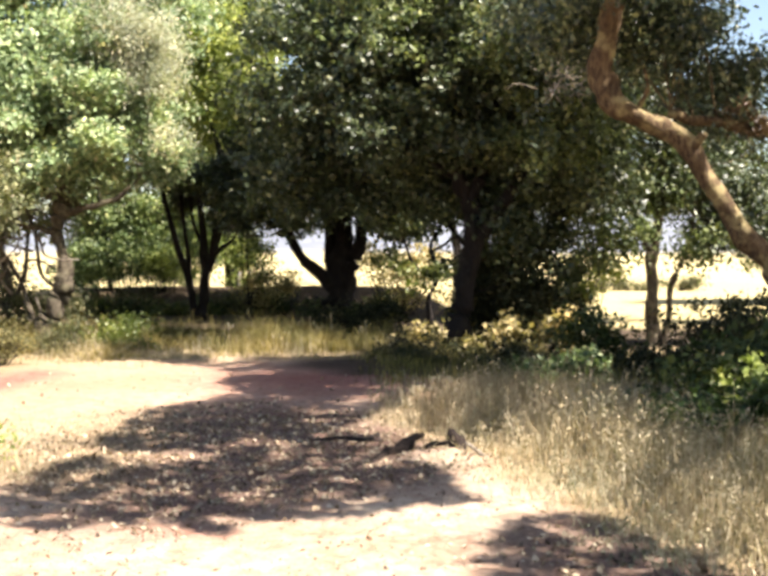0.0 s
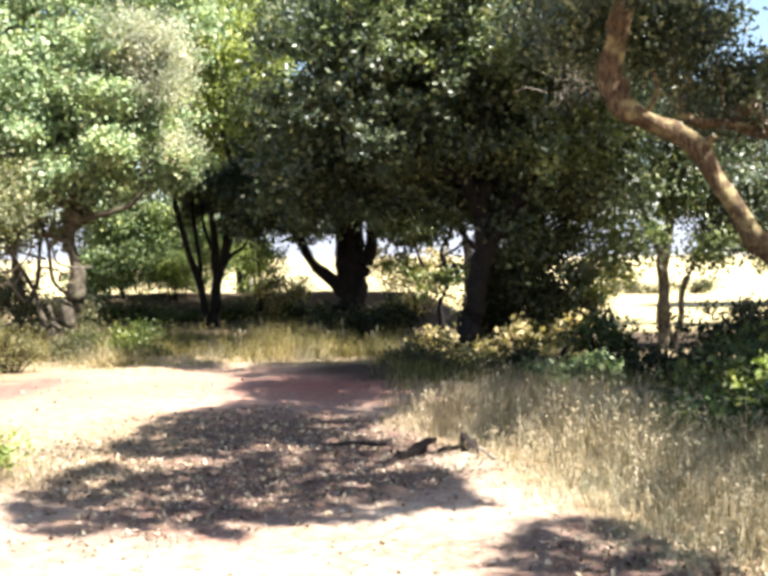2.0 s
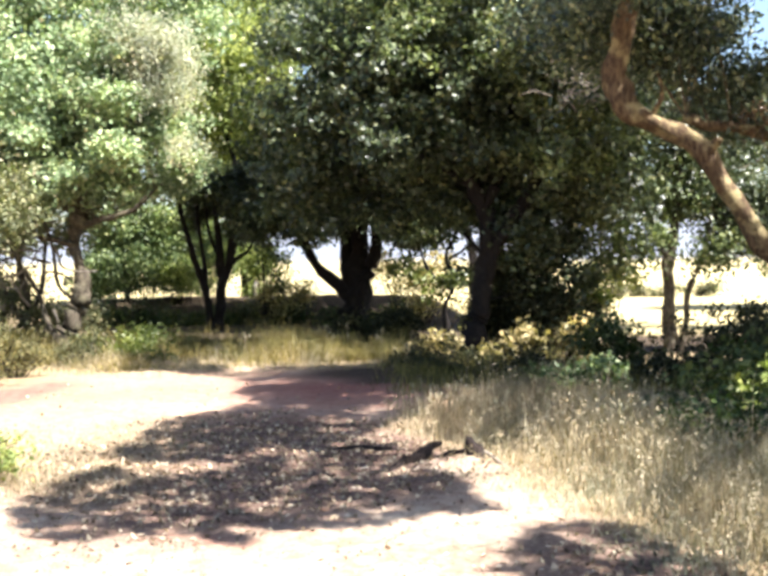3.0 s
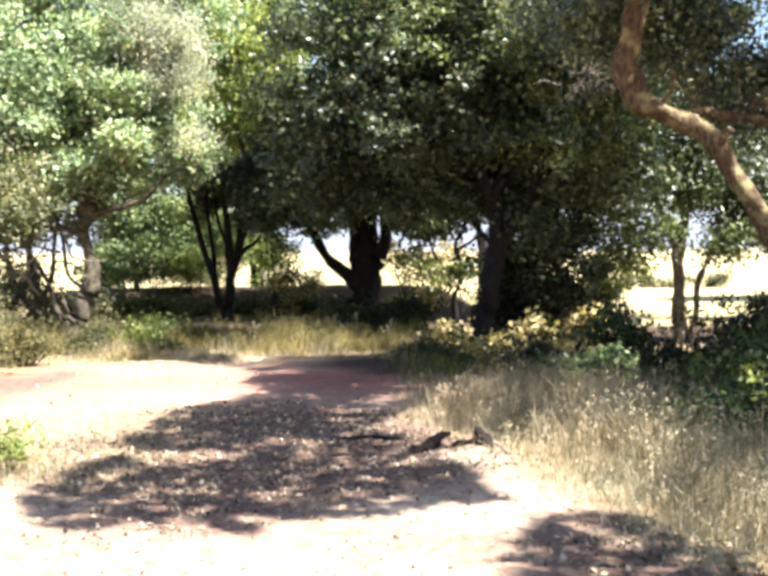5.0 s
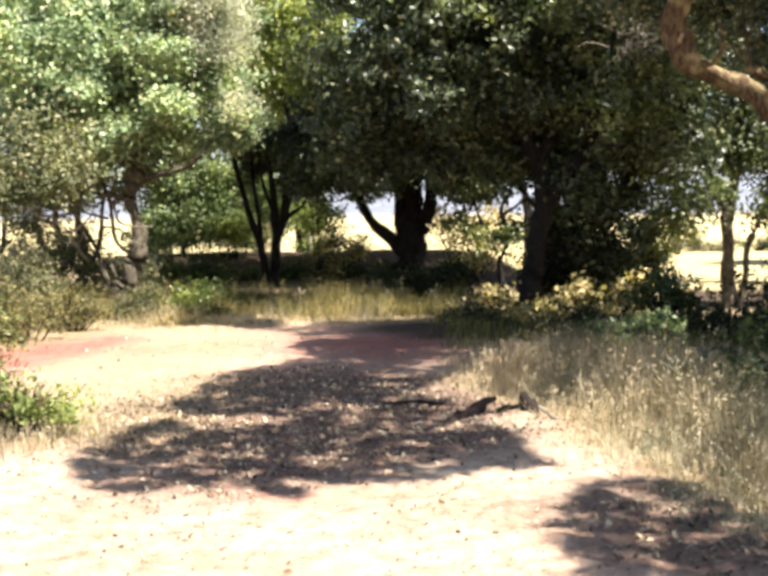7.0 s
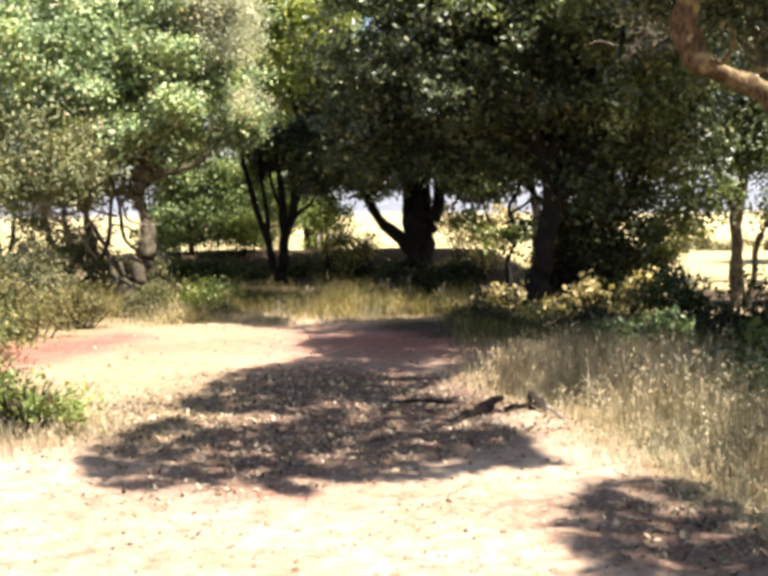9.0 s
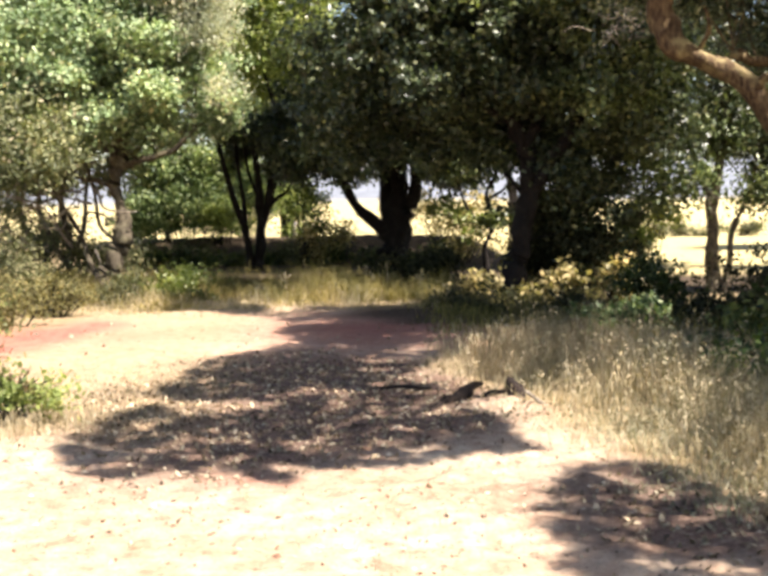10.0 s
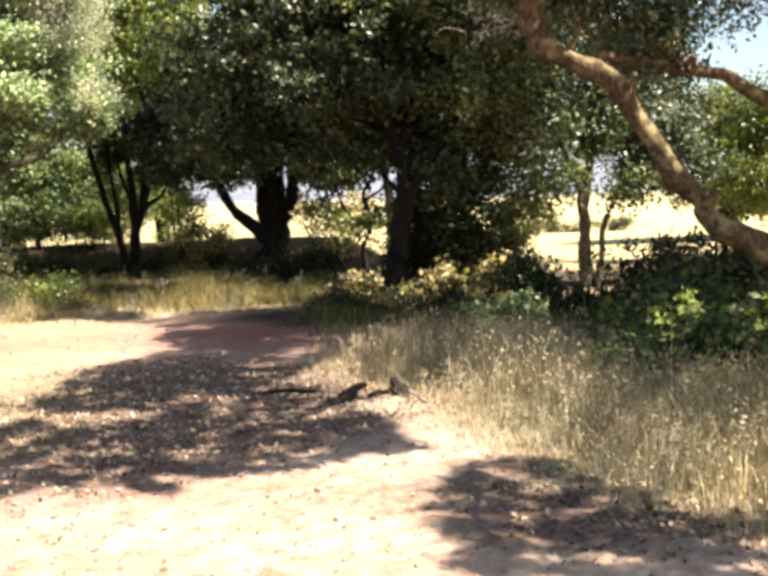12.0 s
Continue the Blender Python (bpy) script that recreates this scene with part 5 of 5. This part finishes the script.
tagged(grass("straw_mat", scatter(16000, -0.4, 3.0, 5.4, 9.4, lambda x, y: step(-0.4, 0.1, x - np.interp(y, EDGE_Y, EDGE_X) + 0.2 * wave(x, y, 5)) * step(1.1, 0.3, x - np.interp(y, EDGE_Y, EDGE_X)) * step(8.5, 7.9, y) * (0.5 + 0.6 * wave(x, y, 3, 1))), 0.13, 0.006, SEED_HEAD, rng, 0.05, 0.9), "pale flattened straw along the edge of the oats", "grass", kind="stuff")

# ---- ground clutter
def litter_keep(x, y):
    return 0.012 + 0.9 * np.maximum(step(1.15, 0.6, np.hypot((x + 1.25) / 2.0, (y - 9.1) / 2.7) + 0.2 * wave(x, y, 1.1, 0.4)), step(1.05, 0.5, np.hypot((x - 1.6) / 1.2, (y - 5.7) / 1.2)))


pts = scatter(34000, -4.5, 4.0, 4.2, 15, litter_keep)
v, f = leaves(pts + [0, 0, 0.018], 0.05, rng, 2.2, 0.5)
tagged(mesh_object("leaf_litter", v, [f], LITTER_LEAF), "curled brown fallen oak leaves scattered on the earth", "leaf litter", kind="stuff")


pts = scatter(7500, -4.0, 4.0, 4.2, 8.6, lambda x, y: 0.5 + 0.5 * wave(x, y, 2.5, 1.3))
v, f = leaves(pts + [0, 0, 0.012], 0.024, rng, 2.6, 0.6)
tagged(mesh_object("leaf_crumbs", v, [f], LITTER_LEAF), "small dark leaf scraps and chips on pale earth", "leaf litter", kind="stuff")


pts = scatter(2600, -4.0, 3.2, 4.2, 9.5, lambda x, y: 0.45 + 0.5 * wave(x, y, 3.1, 0.4))
r = rng.uniform(0.006, 0.02, (len(pts), 1)) * rng.uniform(0.6, 1.3, (len(pts), 1))
corners = np.array([[1, 0, 0], [0, 1, 0], [-1, 0, 0], [0, -1, 0], [0, 0, 0.8]])[None] * rng.uniform(0.6, 1.3, (len(pts), 5, 1))
v = (pts[:, None] + [0, 0, 0.01] + corners * r[:, None] * [1.3, 1.0, 1.0]).reshape(-1, 3)
i = np.arange(len(pts)) * 5
f = np.concatenate([np.stack([i + a, i + (a + 1) % 4, i + 4], -1) for a in range(4)])
tagged(mesh_object("earth_crumbs", v, [f], CLOD), "small pale and reddish earth crumbs on the bare ground", "gravel", kind="stuff")


def branch(name, points, label, material, seed, sides=8):
    v, f = tubes([points], sides, 5, 0.15, seed)
    return tagged(mesh_object(name, v, f, material, True), label, "branch")


branch("fallen_branch", [(-0.62, 9.46, 0.01, 0.01), (-0.4, 9.48, 0.03, 0.015), (-0.2, 9.45, 0.025, 0.016), (-0.08, 9.44, 0.03, 0.01)], "thin dark dead stick lying on the earth", DEAD_WOOD, 401)
branch("log", [(-0.12, 8.46, -0.01, 0.028), (0.0, 8.6, 0.025, 0.046), (0.1, 8.73, 0.055, 0.053), (0.18, 8.84, 0.09, 0.047), (0.25, 8.91, 0.125, 0.034), (0.3, 8.95, 0.145, 0.02), (0.33, 8.97, 0.14, 0.004)], "short dark rotten log half sunk in leaf litter", DEAD_WOOD, 402, 12)


def broken_stump(x, y, tall, radius, label, material, seed):
    """A short stub with flared foot and a jagged, slanting top."""
    rng = np.random.default_rng(seed)
    sides = 14
    ang = np.arange(sides) * 2 * np.pi / sides
    lumps = 1 + 0.1 * rng.normal(size=sides)
    rings = []
    for f, r in ((-0.3, 1.25), (0.15, 1.05), (0.5, 0.92), (0.8, 0.84), (1.0, 0.74)):
        z = tall * f + (f > 0.7) * tall * (0.25 * np.cos(ang - 2.9) + 0.025 * rng.normal(size=sides))
        rr = radius * r * lumps * (1 + 0.04 * rng.normal(size=sides))
        rings.append(np.stack([x + rr * np.cos(ang), y + rr * np.sin(ang), z + 0 * ang], -1))
    v = np.vstack(rings + [[[x, y, tall * 0.86]]])
    i, j = np.meshgrid(np.arange(4), np.arange(sides), indexing="ij")
    k = (j + 1) % sides
    q = np.stack([i * sides + j, i * sides + k, (i + 1) * sides + k, (i + 1) * sides + j], -1).reshape(-1, 4)
    j = np.arange(sides)
    t = np.stack([4 * sides + j, 4 * sides + (j + 1) % sides, 0 * j + 5 * sides], -1)
    return tagged(mesh_object("stump", v, [q, t], material), label, "stump")


broken_stump(0.57, 8.88, 0.17, 0.085, "small dark broken stump behind a low mound", DEAD_WOOD, 405)
branch("fallen_branch", [(0.5, 8.8, 0.11, 0.02), (0.4, 8.76, 0.1, 0.02), (0.3, 8.7, 0.07, 0.017), (0.18, 8.64, 0.03, 0.014), (0.05, 8.55, 0.012, 0.012), (-0.02, 8.52, 0.01, 0.004)], "bent dead stick propped on the mound", DEAD_WOOD, 403)
branch("fallen_branch", [(0.64, 8.72, 0.12, 0.012), (0.7, 8.68, 0.08, 0.018), (0.78, 8.63, 0.03, 0.014), (0.81, 8.61, 0.015, 0.003)], "pale split piece of wood against the stump", PALE_WOOD, 406)
branch("stump", [(-3.9, 30.2, 0.35, 0.06), (-3.9, 30.2, 0.7, 0.05), (-3.88, 30.2, 1.05, 0.045), (-3.87, 30.2, 1.1, 0.006)], "pale broken tree stump on the bank", PALE_WOOD, 404)


# ---- dry weeds that stand out of the grass, each a stem with pale seed heads
def dry_weed(x, y, tall, seed):
    rng = np.random.default_rng(seed)
    base = (x, y, 0)
    z0 = float(height(np.array(x), np.array(y))) - 0.02
    root = tagged(empty_at("dry_weed", base), "pale dead weed stalk with forked seed heads above dry grass", "weed", "dry weeds")
    lean = rng.normal(0, 0.05, 2)
    top = np.array([x + lean[0], y + lean[1], z0 + tall])
    lines = [[(x, y, z0, 0.005), (x + lean[0] * 0.4, y + lean[1] * 0.4, z0 + tall * 0.5, 0.004), (*top, 0.003)]]
    ends = [top]
    for k in range(5):
        f = rng.uniform(0.5, 0.9)
        p = np.array([x + lean[0] * f, y + lean[1] * f, z0 + tall * f])
        a = rng.uniform(0, 6.28)
        e = p + np.array([math.cos(a), math.sin(a) * 0.6, 0.5]) * tall * 0.24
        lines.append([(*p, 0.003), (*((p + e) / 2 + [0, 0, -0.01]), 0.0025), (*e, 0.002)])
        ends.append(e)
    v, f = tubes(lines, 5, 3, 0.05, seed)
    under(mesh_object("stem", v, f, STRAW, True), root, base)
    for e in ends:
        c = e + rng.normal(0, 0.009, (7, 3)) * [1, 1, 1.5]
        v, f = leaves(c, 0.022, rng, 0.2, 0.45)
        tagged(under(mesh_object("seed_head", v, [f], SEED_HEAD), root, base), kind="stuff")


for k, (x, y, tall) in enumerate(((-0.05, 11.3, 0.4), (0.08, 11.15, 0.36), (0.2, 11.4, 0.42), (0.33, 10.9, 0.34), (-0.12, 11.0, 0.3), (0.5, 11.3, 0.4), (0.95, 10.2, 0.42), (1.35, 9.4, 0.45), (1.6, 8.6, 0.5),
                                (2.0, 8.9, 0.52), (2.2, 7.8, 0.5), (-1.2, 18.6, 0.55), (-0.9, 18.9, 0.6), (-0.3, 18.4, 0.5), (-2.4, 17.6, 0.5), (-3.6, 17.2, 0.46), (-4.4, 16.9, 0.45))):
    dry_weed(x, y, tall, 500 + k)

# ---- bare twigs in the dark oak's crown
lines = []
trng = np.random.default_rng(610)
for k in range(44):
    p = np.array([2.55, 15.9, 4.1]) + trng.normal(0, 0.2, 3) * [1, 0.6, 0.8]
    d = trng.normal(0, 1, 3) * [1, 0.5, 0.8]
    d /= np.linalg.norm(d)
    q = p + d * trng.uniform(0.3, 0.6)
    lines.append([(*p, 0.008), (*((p + q) / 2 + trng.normal(0, 0.05, 3)), 0.006), (*q, 0.003)])
v, f = tubes(lines, 5, 4, 0.08, 611)
tagged(under(mesh_object("bare_twigwork", v, f, PALE_WOOD, True), bpy.data.objects["oak_tree"], (1.25, 19.2, 0), "pale bare dead twigs"), kind="stuff")
